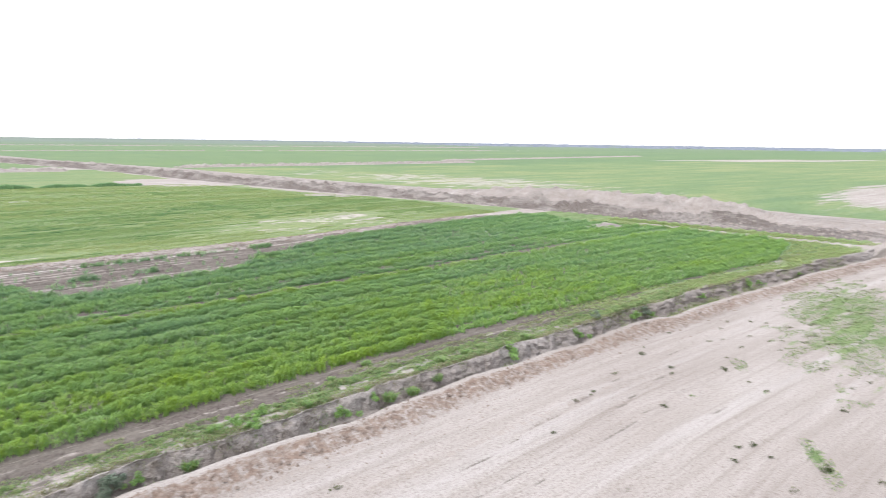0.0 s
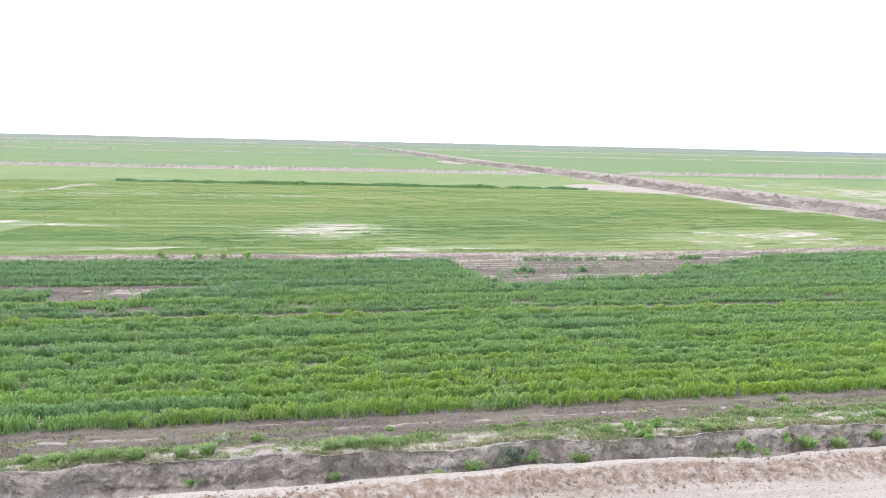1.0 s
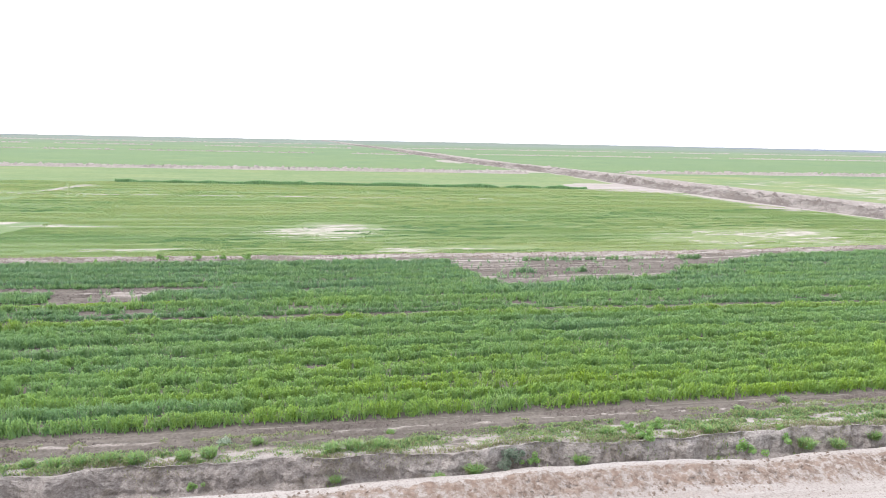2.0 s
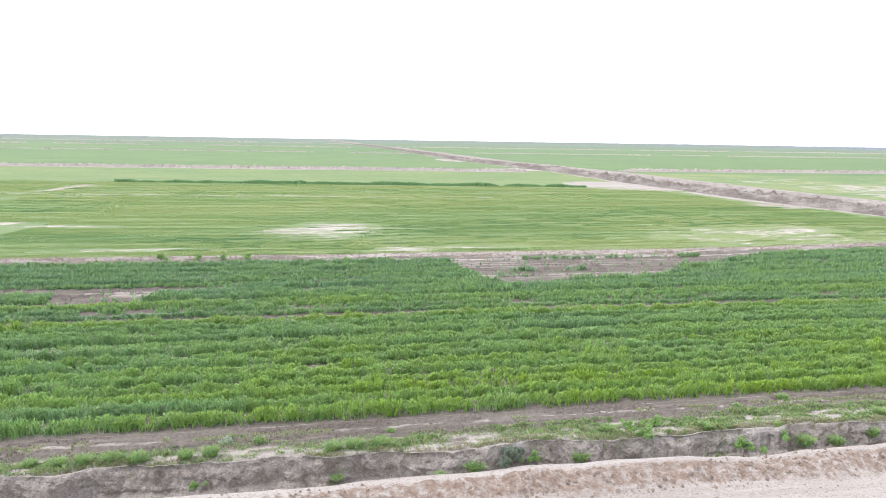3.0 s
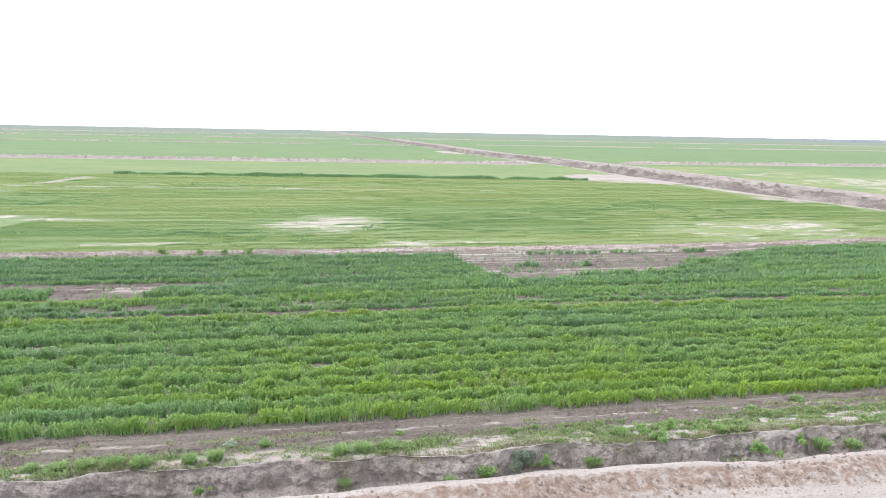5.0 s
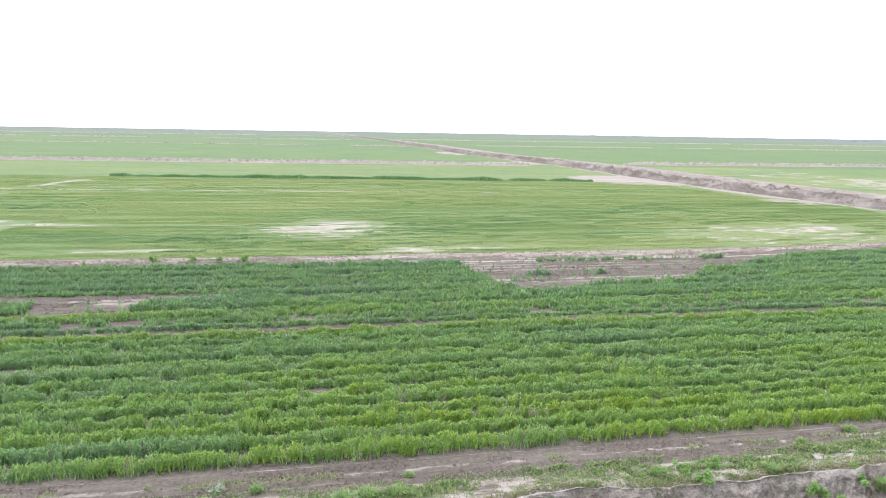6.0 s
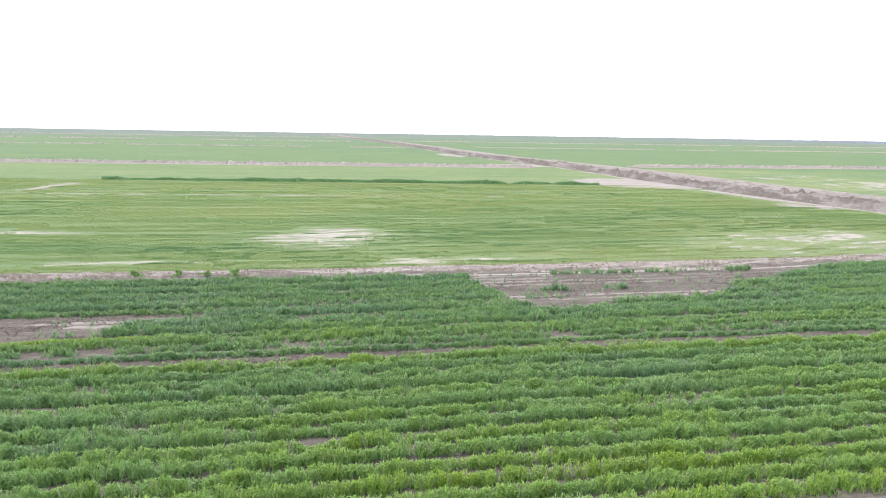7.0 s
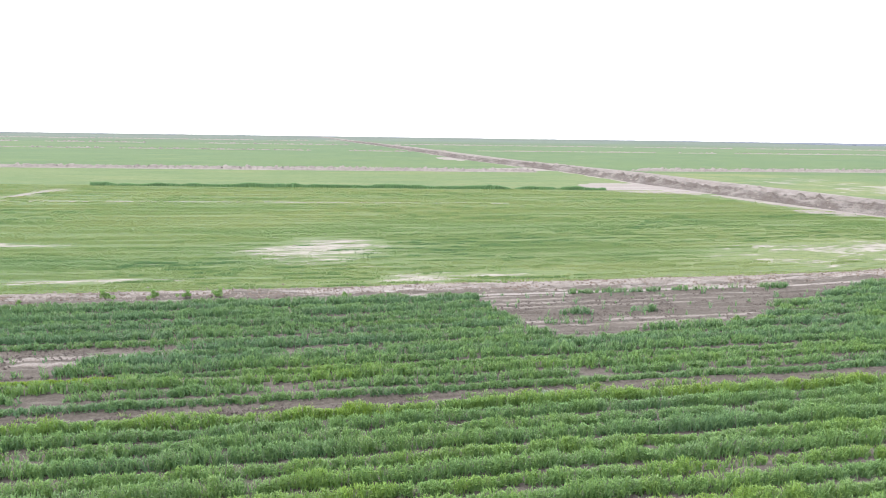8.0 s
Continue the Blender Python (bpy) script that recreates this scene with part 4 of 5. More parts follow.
# ---- weeds on the ditch's lip, the track and the road ----
def verge_weeds():
    rng = np.random.default_rng(9)
    vs, fs, cs, base = [], [], [], 0

    def lay(x, s, tall, wide, tone, dry):
        nonlocal base
        y = y_of(x, s)
        keep = x < canal_x(y) - 3
        x, y, s, tall, wide, tone, dry = x[keep], y[keep], s[keep], tall[keep], wide[keep], tone[keep], dry[keep]
        v, f, c = blades(x, y, plant_z(x, s, y) - 0.02, tall, wide, tone, rng, 0.7, dry)
        vs.append(v), fs.append(f + base), cs.append(c)
        base += len(v)

    m = 95000
    x, s = rng.uniform(-24, 44, m), rng.uniform(22.0, 24.2, m)
    patch = fbm(x * 0.42, s * 1.3, 421, 4)
    lip = LIP + lip_wig(x, s)
    patch = patch * 0.75 + 0.25 * vnoise(x * 3.1, s * 4.0, 425) + 0.10 * step(2, 20, x) + 0.05 * (x < -8) - 0.10 * step(23.5, 24.1, s)
    keep = (s > lip + 0.08) & (rng.uniform(0, 1, m) < step(0.46, 0.60, patch))
    x, s, patch = x[keep], s[keep], patch[keep]
    lay(x, s, (0.05 + 0.6 * np.clip(patch - 0.47, 0, 0.3)) * rng.uniform(0.4, 1.3, len(x)), 0.046 * rng.uniform(0.7, 1.5, len(x)),
        0.45 + rng.normal(0, 0.25, len(x)), (rng.uniform(0, 1, len(x)) < 0.28) * rng.uniform(0.3, 0.9, len(x)))
    m = 30000
    x, s = rng.uniform(24, 76, m), rng.uniform(22.3, 26.2, m)
    keep = (s > LIP + lip_wig(x, s) + 0.15) & (rng.uniform(0, 1, m) < step(0.36, 0.6, fbm(x * 0.35, s * 1.4, 426, 4)) * step(24, 38, x))
    x, s = x[keep], s[keep]
    lay(x, s, 0.16 * rng.uniform(0.5, 1.4, len(x)), 0.07 + 0 * x, 0.72 + rng.normal(0, 0.2, len(x)), (rng.uniform(0, 1, len(x)) < 0.2) * 0.7)
    m = 60000
    x, s = rng.uniform(-30, 40, m), rng.uniform(22.0, 24.0, m)
    keep = (s > LIP + lip_wig(x, s) + 0.1) & (rng.uniform(0, 1, m) < step(0.34, 0.58, fbm(x * 0.9, s * 2.2, 427, 3)))
    x, s = x[keep], s[keep]
    lay(x, s, 0.07 * rng.uniform(0.5, 1.6, len(x)), 0.04 + 0 * x, 0.45 + rng.normal(0, 0.25, len(x)), (rng.uniform(0, 1, len(x)) < 0.3) * rng.uniform(0.3, 0.9, len(x)))
    m = 42000
    x = rng.uniform(-30, 60, m)
    s = LIP + lip_wig(x, 0 * x) + rng.normal(0.16, 0.16, m)
    keep = rng.uniform(0, 1, m) < step(0.32, 0.58, fbm(x * 0.8, s * 0.8, 429, 3))
    x, s = x[keep], s[keep]
    lay(x, s, 0.10 * rng.uniform(0.4, 1.6, len(x)), 0.03 + 0 * x, 0.6 + rng.normal(0, 0.2, len(x)), rng.uniform(0.5, 1.0, len(x)))
    m = 16000
    x, s = rng.uniform(-30, 40, m), rng.normal(41.6, 0.35, m)
    keep = fbm(x * 1.1, s * 1.5, 428, 3) > 0.60
    x, s = x[keep], s[keep]
    lay(x, s, 0.20 * rng.uniform(0.5, 1.4, len(x)), 0.05 + 0 * x, 0.4 + rng.normal(0, 0.3, len(x)), (rng.uniform(0, 1, len(x)) < 0.2) * 0.5)
    m = 12000
    x, s = rng.uniform(-26, 50, m), rng.normal(24.6, 0.15, m)
    keep = fbm(x * 0.5, s * 0, 422, 3) > 0.47
    x, s = x[keep], s[keep]
    lay(x, s, 0.10 * rng.uniform(0.5, 1.5, len(x)), 0.035 + 0 * x, 0.6 + rng.normal(0, 0.2, len(x)), (rng.uniform(0, 1, len(x)) < 0.55) * rng.uniform(0.4, 1.0, len(x)))
    m = 34000
    x, s = rng.uniform(-25, 78, m), rng.uniform(20.4, 22.0, m)
    s = s + 0.75 * step(28, 37, x)
    keep = fbm(x * 0.6, s * 1.1, 423, 3) + 0.17 * step(24, 45, x) > 0.62
    x, s = x[keep], s[keep]
    lay(x, s, 0.22 * rng.uniform(0.5, 1.3, len(x)), 0.035 + 0 * x, 0.6 + rng.normal(0, 0.25, len(x)), (rng.uniform(0, 1, len(x)) < 0.35) * 0.7)
    m = 80000
    x, s = rng.uniform(16, 78, m), rng.uniform(4, 18.2, m)
    y = y_of(x, s)
    verge = np.maximum.reduce([blob(x, y, 45, 16.6, 14, 3.4, 0.40), blob(x, y, 29.5, 15.8, 1.2, 0.4, 0.6), blob(x, y, 21.5, 8.6, 2, 0.4, 0.7), blob(x, y, 66, 16, 10, 4, 0.1)])
    keep = (np.clip(verge, -0.6, 0.5) * 0.5 + fbm(x * 0.5, s * 1.2, 424, 4) > 0.53)
    x, s = x[keep], s[keep]
    lay(x, s, 0.08 * rng.uniform(0.5, 1.5, len(x)), 0.06 + 0 * x, 0.3 + rng.normal(0, 0.2, len(x)), rng.uniform(0, 0.5, len(x)))
    m = 26000
    y = rng.uniform(28.5, 62, m)
    x = canal_x(y) - rng.uniform(0, 1, m) * (9 + 15 * (1 - step(29, 36, y)))
    keep = np.abs(x - canal_x(y) + 6.5) > 1.2
    x, y = x[keep], y[keep]
    s = s_of(x, y)
    lay(x, s, 0.25 * rng.uniform(0.5, 1.4, len(x)), 0.08 + 0 * x, 0.75 + rng.normal(0, 0.2, len(x)), (rng.uniform(0, 1, len(x)) < 0.2) * 0.6)
    me = leaf_mesh("verge_weeds", (np.concatenate(vs), np.concatenate(fs), np.concatenate(cs)), MAT_GRASS)
    tagged(new("verge_weeds", me), "low patchy green and dry weeds along the ditch", "weeds", kind="stuff")


verge_weeds()


def road_tufts():
    rng = np.random.default_rng(10)
    got = []
    for k in range(150):
        x0, s0 = (rng.uniform(-8, 62), rng.uniform(4, 18.2)) if k < 50 else (rng.normal(44, 9), rng.normal(12.5, 3.0))
        s0 = min(s0, 18.2)
        j = int(rng.integers(6, 26))
        x, s = x0 + rng.normal(0, 0.11, j), s0 + rng.normal(0, 0.07, j)
        y = y_of(x, s)
        got.append(blades(x, y, height(x, s, y) - 0.01, 0.09 * rng.uniform(0.4, 1.4, j), 0.05 + np.zeros(j), 0.4 + rng.normal(0, 0.25, j), rng, 0.9, rng.uniform(0, 0.4, j)))
    base, vs, fs, cs = 0, [], [], []
    for v, f, c in got:
        vs.append(v), fs.append(f + base), cs.append(c)
        base += len(v)
    me = leaf_mesh("road_tufts", (np.concatenate(vs), np.concatenate(fs), np.concatenate(cs)), MAT_SCRUB)
    tagged(new("road_tufts", me), "small dark scrub tufts scattered on pale silt", "weeds", kind="stuff")


road_tufts()


# ---- bushes ----
def twig_mesh(name, count, reach, tall, rng, thick=0.008, droop=0.0):
    """Thin tapering twigs that fan out from one foot."""
    vs, fs = [], []
    for k in range(count):
        az, lean_out = rng.uniform(0, 2 * math.pi), rng.uniform(0.15, 1.0)
        pts, base = [], len(vs)
        fall, drift = droop * rng.uniform(0.3, 1.3), np.zeros(3)
        for j in range(5):
            t = j / 4
            r = reach * lean_out * t
            drift = drift + rng.normal(0, 0.05, 3) * reach
            pts.append(Vector((math.cos(az) * r + drift[0], math.sin(az) * r + drift[1], tall * (1.1 - 0.5 * lean_out) * t - fall * t * t + drift[2])))
        for j, p in enumerate(pts):
            w = thick * (1 - 0.17 * j)
            for a in range(3):
                vs.append((p.x + w * math.cos(a * 2.09), p.y + w * math.sin(a * 2.09), p.z))
        for j in range(4):
            for a in range(3):
                q, r2 = base + j * 3, base + j * 3 + 3
                fs.append((q + a, q + (a + 1) % 3, r2 + (a + 1) % 3, r2 + a))
    return mesh_from(name, vs, fs, MAT_STRAW)


def foliage_mesh(name, count, reach, tall, leaf, material, rng, tone):
    """A loose crown of many small leaves, denser in uneven lumps."""
    lumps = [(rng.normal(0, reach * 0.45), rng.normal(0, reach * 0.45), tall * rng.uniform(0.3, 0.8), reach * rng.uniform(0.3, 0.55)) for _ in range(9)]
    pos, tn = [], []
    for k in range(count):
        cx, cy, cz, r = lumps[k % 9]
        d = rng.normal(0, 1, 3)
        d = d / np.linalg.norm(d) * r * rng.uniform(0.4, 1.0) ** 0.5
        pos.append((cx + d[0], cy + d[1], max(0.02, cz + d[2] * 0.9)))
        tn.append(tone + 0.12 * (k % 9) / 9 + rng.normal(0, 0.12))
    p = np.array(pos)
    a, b = rng.normal(0, 1, (count, 3)), rng.normal(0, 1, (count, 3))
    a /= np.linalg.norm(a, axis=1)[:, None]
    b -= a * (a * b).sum(1)[:, None]
    b /= np.linalg.norm(b, axis=1)[:, None]
    size = leaf * rng.uniform(0.6, 1.4, (count, 1))
    v = np.stack([p - a * size, p + b * size * 0.4, p + a * size, p - b * size * 0.4], 1).reshape(-1, 3)
    f = np.arange(4 * count).reshape(-1, 4)
    c = np.repeat(np.clip(np.stack([tn, 0 * p[:, 0], 0 * p[:, 0], 0 * p[:, 0] + 1], 1), 0, 1), 4, 0)
    return mesh_from(name, v, f, material, smooth=False, colours=(("tone", c),))


def bush(kind, label, category):
    rng = np.random.default_rng({"leafy": 1, "sage": 2, "tuft": 3, "dead": 4, "broad": 5, "scrub": 6}[kind])
    top = tagged(new("dead_brush" if kind == "dead" else ("grass_tuft" if kind == "tuft" else ("scrub_tuft" if kind == "scrub" else "bush"))), label, category)
    if kind == "leafy":
        part("stems", twig_mesh("stems", 14, 0.35, 0.7, rng), top)
        part("foliage", foliage_mesh("foliage", 900, 0.42, 0.8, 0.055, MAT_CROP, rng, 0.45), top)
    if kind == "sage":
        part("stems", twig_mesh("stems", 14, 0.35, 0.8, rng), top)
        part("foliage", foliage_mesh("foliage", 1000, 0.42, 0.95, 0.05, MAT_SAGE, rng, 0.6), top)
    if kind == "broad":
        part("stems", twig_mesh("stems", 8, 0.3, 0.3, rng), top)
        part("foliage", foliage_mesh("foliage", 160, 0.35, 0.35, 0.14, MAT_BROAD, rng, 0.6), top)
    if kind == "tuft":
        k = 420
        r = 0.28 * np.sqrt(rng.uniform(0, 1, k))
        az = rng.uniform(0, 2 * math.pi, k)
        v = blades(r * np.cos(az), r * np.sin(az), 0 * r - 0.03, 0.42 * rng.uniform(0.6, 1.1, k), 0.03 + 0 * r, 0.42 + rng.normal(0, 0.2, k), rng, 0.9, (rng.uniform(0, 1, k) < 0.22) * 0.7)
        part("foliage", leaf_mesh("foliage", v, MAT_CROP), top)
        part("dry_stems", twig_mesh("dry_stems", 9, 0.3, 0.45, rng, 0.006), top, "dry straw-coloured stems")
    if kind == "scrub":
        part("stems", twig_mesh("stems", 10, 0.22, 0.14, rng, 0.005), top)
        part("foliage", foliage_mesh("foliage", 220, 0.24, 0.16, 0.035, MAT_SCRUB, rng, 0.4), top)
    if kind == "dead":
        part("branchwork", twig_mesh("branchwork", 110, 0.95, 0.30, rng, 0.008, 0.85), top)
        part("root_mass", twig_mesh("root_mass", 14, 0.4, 0.1, rng, 0.012, 0.7), top)
    return top


def place(top, x, s, size, turn, first, raise_by=0.0):
    if s < 5:                                            # given from the lip
        s = LIP + float(lip_wig(np.array(float(x)), np.array(0.0))) + s
    y = float(y_of(np.array(x), np.array(s)))
    z = float(height(np.array(float(x)), np.array(float(s)), np.array(y))) + raise_by
    under = LIP + float(lip_wig(np.array(float(x)), np.array(0.0))) - s
    if s > 20.6 and under > 0:
        z = max(-0.5, 0.1 - 3.6 * min(under, 0.24) - 0.6 * max(0, under - 0.24)) - 0.05 + raise_by
    m = Matrix.Translation((x, y, z)) @ pose(0, 0, 0, 0, 0, turn) @ Matrix.Scale(size, 4)
    if first:
        top.matrix_basis = m
    else:
        copy_thing(top, Matrix.Identity(4)).matrix_basis = m


def scatter(kind, label, category, group, rows):
    top = bush(kind, label, category)
    tagged(top, group=group)
    for j, (x, s, size) in enumerate(rows):
        place(top, x, s, size, 67 * j, j == 0)


scatter("leafy", "leafy green bush on the eroded ditch bank", "bush", "ditch bushes",
        [(7.0, 22.1, 0.8), (2.6, 21.9, 0.6), (12.7, 22.1, 0.8), (10.9, 21.5, 0.85), (-9.0, 21.8, 0.45), (6.6, 22.9, 0.6), (7.7, 22.9, 0.65), (22.3, -0.3, 1.2), (28, -0.35, 0.9),
         (34.6, -0.4, 0.9), (36.2, -0.6, 0.5), (44, -0.5, 0.6), (51.5, -0.3, 0.9), (52.8, -0.6, 0.6), (60, -0.4, 0.5)])
scatter("sage", "grey-green sage bush on the ditch bank", "bush", "sage bushes", [(1.85, 21.9, 0.95), (1.5, 21.5, 0.6), (30.5, 22.5, 0.7), (36, 22.3, 0.8)])
scatter("tuft", "yellow-green grass tuft with dry stems", "grass tuft", "grass tufts",
        [(0.4, 21.65, 1.0), (4.4, 21.85, 0.9), (13.6, 21.8, 1.05), (14.9, 21.6, 0.9), (16.6, 21.8, 0.9), (-0.85, 21.2, 0.7), (-4.4, 21.7, 0.6), (-3.0, 22.9, 0.8), (-3.9, 22.9, 0.9),
         (-4.6, 22.8, 0.9), (-8.8, 23.0, 0.9), (-9.6, 22.9, 0.8), (-12.0, 23.1, 0.75), (-12.9, 23.0, 0.8), (-13.7, 23.0, 0.85), (-14.5, 23.1, 0.7), (-11.1, 22.9, 0.9),
         (5.7, 22.8, 0.8), (9.6, 22.4, 0.7), (-12.9, 20.9, 0.5), (-9.9, 20.9, 0.6), (3.2, 21.2, 0.5), (19.5, 22.8, 0.8), (24, 22.6, 0.8), (17.6, 22.7, 0.8), (12.0, 24.3, 0.6),
         (14.5, 25.0, 0.8), (-7.4, 24.0, 0.6), (-2.6, 24.2, 0.5)])
scatter("leafy", "small dark green bush on the earth bund", "bush", "bund bushes",
        [(-16.1, 62.3, 1.0), (-18.2, 62.3, 0.75), (-20.3, 62.3, 0.9), (-23.4, 62.4, 1.0), (-7.4, 61.7, 0.6), (-28.5, 61.9, 0.5)])
scatter("scrub", "small dark olive scrub tuft on pale silt", "scrub", "scrub tufts on the road",
        [(21.6, 12.2, 0.6), (15.9, 13.8, 0.45), (27.0, 16.8, 0.8), (20.4, 8.4, 0.5), (20.9, 8.1, 0.6), (19.2, 8.0, 0.5), (20.5, 7.2, 0.4), (20.8, 15.3, 0.5), (26.3, 14.7, 0.6),
         (21.0, 5.6, 0.9), (28.1, 12.8, 0.8), (27.2, 7.0, 0.6), (20.2, 15.0, 0.35)])
scatter("broad", "pale broad-leaved weed in a bare gap", "weed", "broad-leaved weeds", [(3.15, 41.3, 0.85), (-8.5, 24.2, 0.6), (-9.1, 42.0, 0.5)])
scatter("dead", "tangle of dead brown brush hanging on the bank", "brush", "dead brush",
        [(-4.6, -0.04, 0.9), (5.6, -0.05, 0.8), (-3.8, -0.06, 0.7), (9.3, -0.05, 0.6), (3.3, -0.04, 0.6), (-10.3, -0.04, 0.6), (13.2, -0.1, 0.7), (-7.0, -0.1, 0.7),
         (-13.4, -0.12, 0.45), (-11.8, -0.3, 0.4), (-8.7, -0.2, 0.5), (-5.6, -0.3, 0.45), (-2.6, -0.12, 0.5), (-1.5, -0.3, 0.45), (0.9, -0.1, 0.45), (6.4, -0.15, 0.55), (8.3, -0.1, 0.5), (11.7, -0.15, 0.5), (15.6, -0.1, 0.5)])


# ---- clods, tyre marks, ditch water, far woods ----
def lump_mesh(name, x, y, z, r, material, rng, flat=0.7):
    """Angular little lumps, each five uneven sides rising from the ground to an off-centre top."""
    k = len(x)
    az = rng.uniform(0, 6.28, (k, 1)) + np.arange(5) * (2 * math.pi / 5)
    out = r[:, None] * rng.uniform(0.65, 1.35, (k, 5))
    ring = np.stack([x[:, None] + out * np.cos(az), y[:, None] + out * np.sin(az), z[:, None] - r[:, None] * rng.uniform(0.3, 0.6, (k, 5)) * flat], -1)
    top = np.stack([x + r * rng.normal(0, 0.25, k), y + r * rng.normal(0, 0.25, k), z + r * rng.uniform(0.7, 1.2, k) * flat], -1)
    v = np.concatenate([ring, top[:, None]], 1).reshape(-1, 3)
    f0 = np.array([(j, (j + 1) % 5, 5) for j in range(5)])
    f = (f0[None] + np.arange(k)[:, None, None] * 6).reshape(-1, 3)
    return mesh_from(name, v, f, material, smooth=False)


def clods():
    rng = np.random.default_rng(12)
    for name, label, mat, spread_rows in (
            ("soil_clods", "scattered brown clods of dug earth on a berm", MAT_CLOD,
             ((5200, -28, 75, 18.75, 0.40, 0.012, 0.10), (4200, -45, 60, 63.2, 1.2, 0.04, 0.16), (1200, -28, 75, 17.2, 0.7, 0.012, 0.05), (900, -25, 40, 21.0, 0.3, 0.03, 0.09))),
            ("tilth_clods", "small dark clods of tilled soil on a track", MAT_TILTH,
             ((15000, -28, 40, 24.1, 0.2, 0.014, 0.06), (17000, -28, 40, 25.05, 0.22, 0.014, 0.065), (11000, 3, 34, 56, 2.8, 0.03, 0.10), (9000, -34, 40, 41.6, 0.32, 0.02, 0.09), (7000, -36, -12, 49.2, 1.3, 0.03, 0.10)))):
        xs, ss, rs = [], [], []
        for m, x0, x1, s0, spread, r0, r1 in spread_rows:
            x = rng.uniform(x0, x1, m)
            s = s0 + rng.normal(0, spread, m)
            keep = fbm(x * 0.55, s * 1.1, 501, 3) > 0.47
            xs.append(x[keep]), ss.append(s[keep]), rs.append(r0 + (r1 - r0) * rng.uniform(0, 1, keep.sum()) ** 3)
        x, s, r = np.concatenate(xs), np.concatenate(ss), np.concatenate(rs)
        y = y_of(x, s)
        tagged(new(name, lump_mesh(name, x, y, height(x, s, y) + r * 0.25, r, mat, rng)), label, "clods", kind="stuff")
    m = 6000
    x, s = rng.uniform(-45, 62, m), rng.normal(63.7, 1.1, m)
    y, r = y_of(x, s), 0.03 + 0.11 * rng.uniform(0, 1, m) ** 3
    tagged(new("bund_crumbs", lump_mesh("bund_crumbs", x, y, height(x, s, y) + r * 0.2, r, MAT_PRINT, rng)), "pale dry crumbs of earth on a field bund", "clods", kind="stuff")
    for name, label, mat, m, most in (("spoil_clods", "large dark clods heaped along the canal bank", MAT_SPOIL, 11000, 6), ("pale_clods", "pale dry clods strewn over the canal bank", MAT_PRINT, 9000, 20)):
        y = 31 + 1100 * rng.uniform(0, 1, m) ** 2.6
        n = -1 + most * rng.uniform(0, 1, m) ** 1.3
        x = canal_x(y) + n
        r = (0.06 + 0.17 * rng.uniform(0, 1, m) ** 4) * (1 + y / 350)
        me = lump_mesh(name, x, y, canal_profile(n, y, x) + r * 0.2, r, mat, rng)
        tagged(new(name, me), label, "clods", kind="stuff")


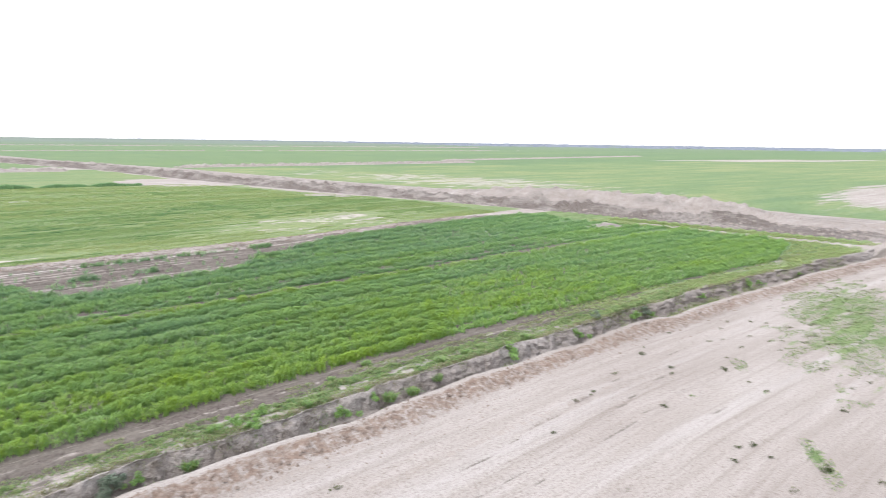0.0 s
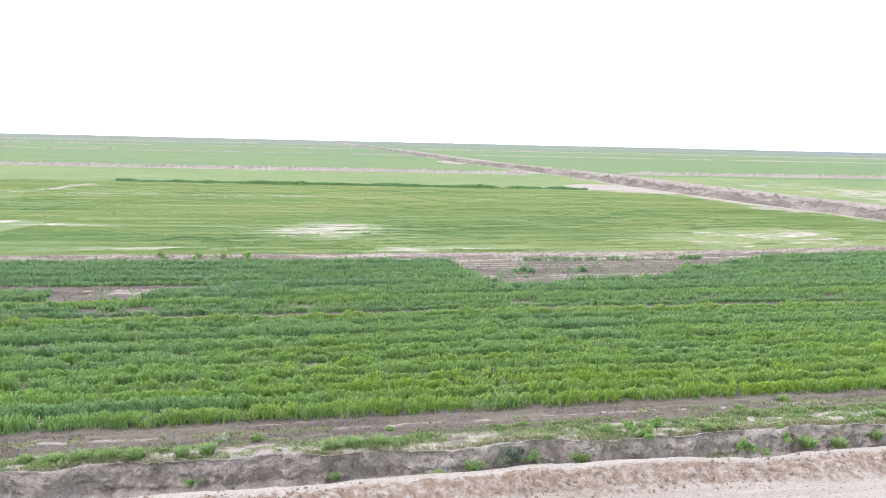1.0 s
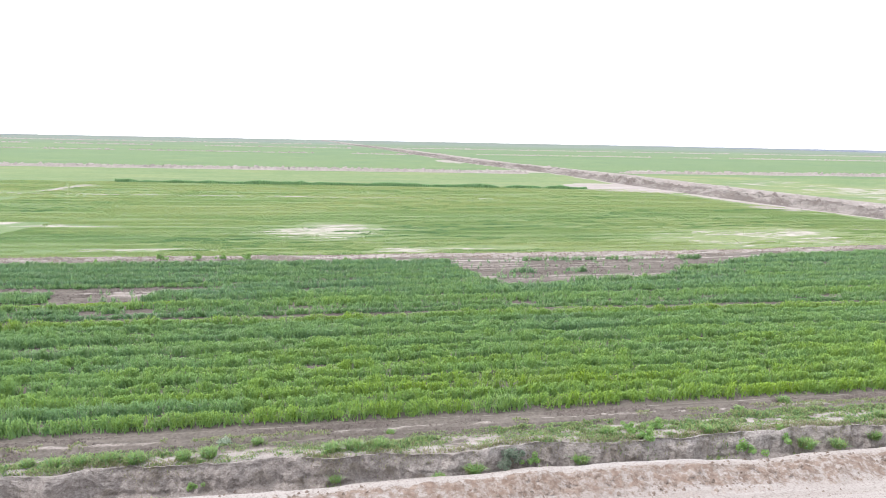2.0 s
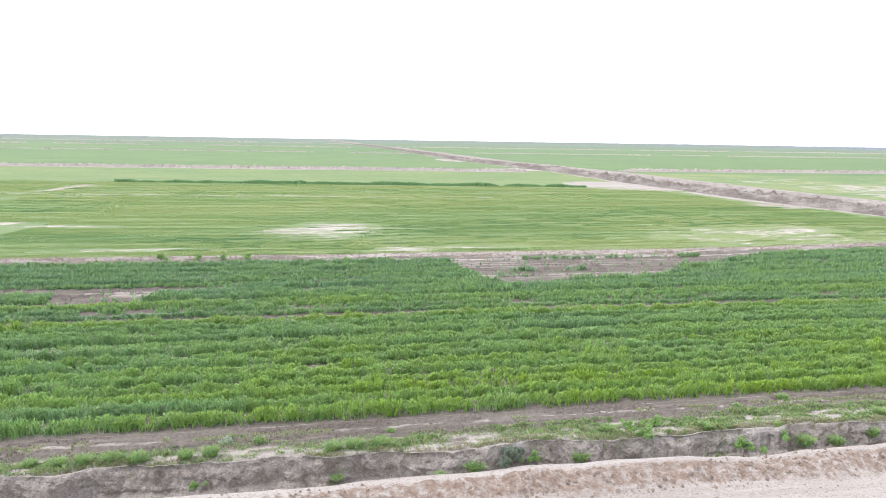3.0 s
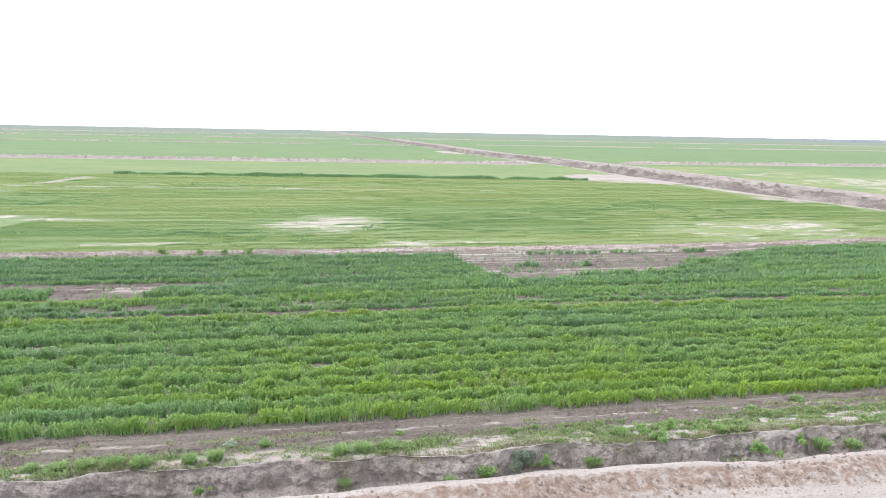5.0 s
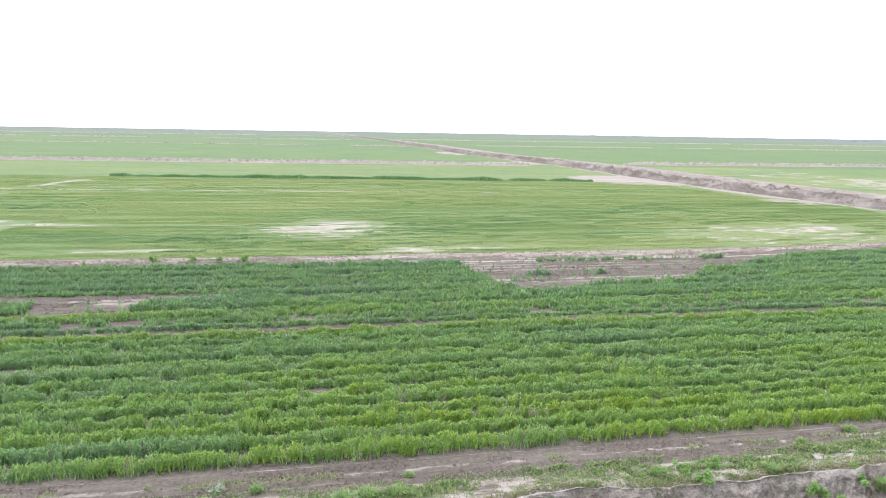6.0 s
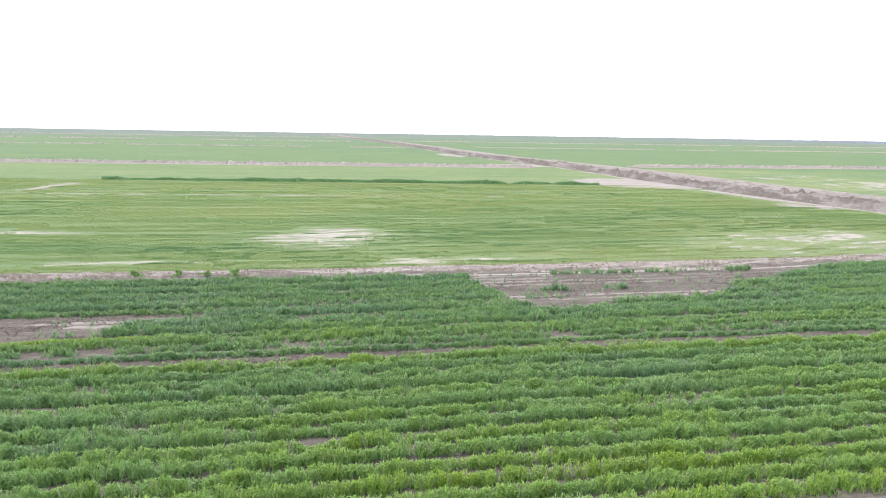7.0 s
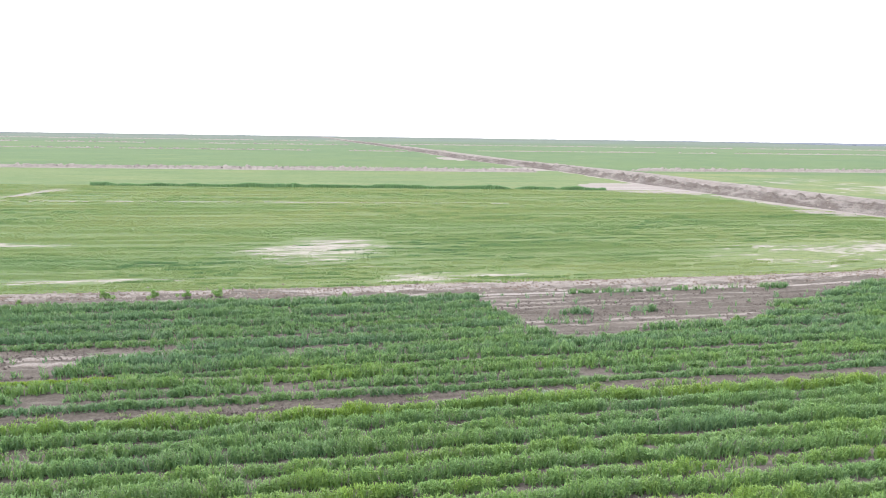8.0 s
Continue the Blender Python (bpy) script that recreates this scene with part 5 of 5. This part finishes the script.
def tyre_tracks():
    rng = np.random.default_rng(13)
    vs, fs = [], []
    for s0, x0, x1, slope in ((17.75, -3, 10, 0.02), (15.4, 8, 22, -0.02)):
        x = x0
        while x < x1:
            if rng.uniform() > 0.4:
                s = s0 + slope * (x - x0) + 0.25 * (float(vnoise(np.array(x * 0.15), np.array(s0), 3)) - 0.5)
                b = len(vs)
                for dx, ds, up in ((-0.05, -0.16, 0), (0.03, -0.16, 0), (0.09, 0.16, 0), (0.01, 0.16, 0), (-0.03, -0.13, 1), (0.01, -0.13, 1), (0.07, 0.13, 1), (0.03, 0.13, 1)):
                    px, ps = x + dx, s + ds
                    py = float(y_of(np.array(px), np.array(ps)))
                    vs.append((px, py, float(height(np.array(px), np.array(ps), np.array(py))) + (0.012 if up else -0.01)))
                fs += [(b + 4, b + 5, b + 6, b + 7), (b, b + 1, b + 5, b + 4), (b + 1, b + 2, b + 6, b + 5), (b + 2, b + 3, b + 7, b + 6), (b + 3, b, b + 4, b + 7)]
            x += 0.14
    tagged(new("tyre_tracks", mesh_from("tyre_tracks", vs, fs, MAT_PRINT, smooth=False)), "tyre lug marks pressed in pale silt", "tyre tracks", kind="stuff")


def ditch_water():
    m, n, l = nodes_of("ditch_water")
    pos = n.new("ShaderNodeNewGeometry").outputs["Position"]
    f = noise_tex(n, l, pos, 3.0, 4)
    surface(m, n, l, mix_rgb(n, l, f, (0.10, 0.11, 0.045), (0.17, 0.15, 0.085)), 0.12, f, 0.05, 0.01, spec=0.5)
    xs, ss = graded((6.5, 14, 0.5, 0.5)), graded((20.2, 22.2, 0.4, 0.4))
    X, S = np.meshgrid(xs, ss)
    v = np.stack([X, y_of(X, S), 0 * X - 1.02], -1).reshape(-1, 3)
    tagged(new("ditch_water", mesh_from("ditch_water", v, grid_faces(len(ss), len(xs)), m)), "shallow olive-brown water lying in the ditch", "water", kind="structure")


def far_woods():
    rng = np.random.default_rng(14)
    m = 7000
    az = np.radians(np.concatenate([rng.uniform(14, 110, m), rng.uniform(-62, 14, m // 2)]))
    inner = np.where(az > 0, 4300 - 2500 * step(0.25, 0.75, az), 3600)
    r = inner + (4600 - inner) * rng.uniform(0, 1, len(az))
    tall = rng.uniform(3.0, 5.0, len(az)) * (0.5 + 0.9 * fbm(az * 60, 0 * az, 601, 3)) * np.where(az > 0.25, 1.0 + 0.15 * step(0.5, 0.8, az), 0.5)
    me = lump_mesh("far_woods", r * np.sin(az), r * np.cos(az), 0 * r, tall * 2.4, MAT_WOODS, rng, 0.32)
    tagged(new("far_woods", me), "distant dark line of trees on the horizon", "woods", kind="stuff")


# trees paled to blue-grey, with the haze of distance in their colour
MAT_WOODS = plain_material("hazed_far_trees", (0.21, 0.245, 0.32), (0.28, 0.315, 0.39), 0.05)
clods()
tyre_tracks()
ditch_water()
far_woods()
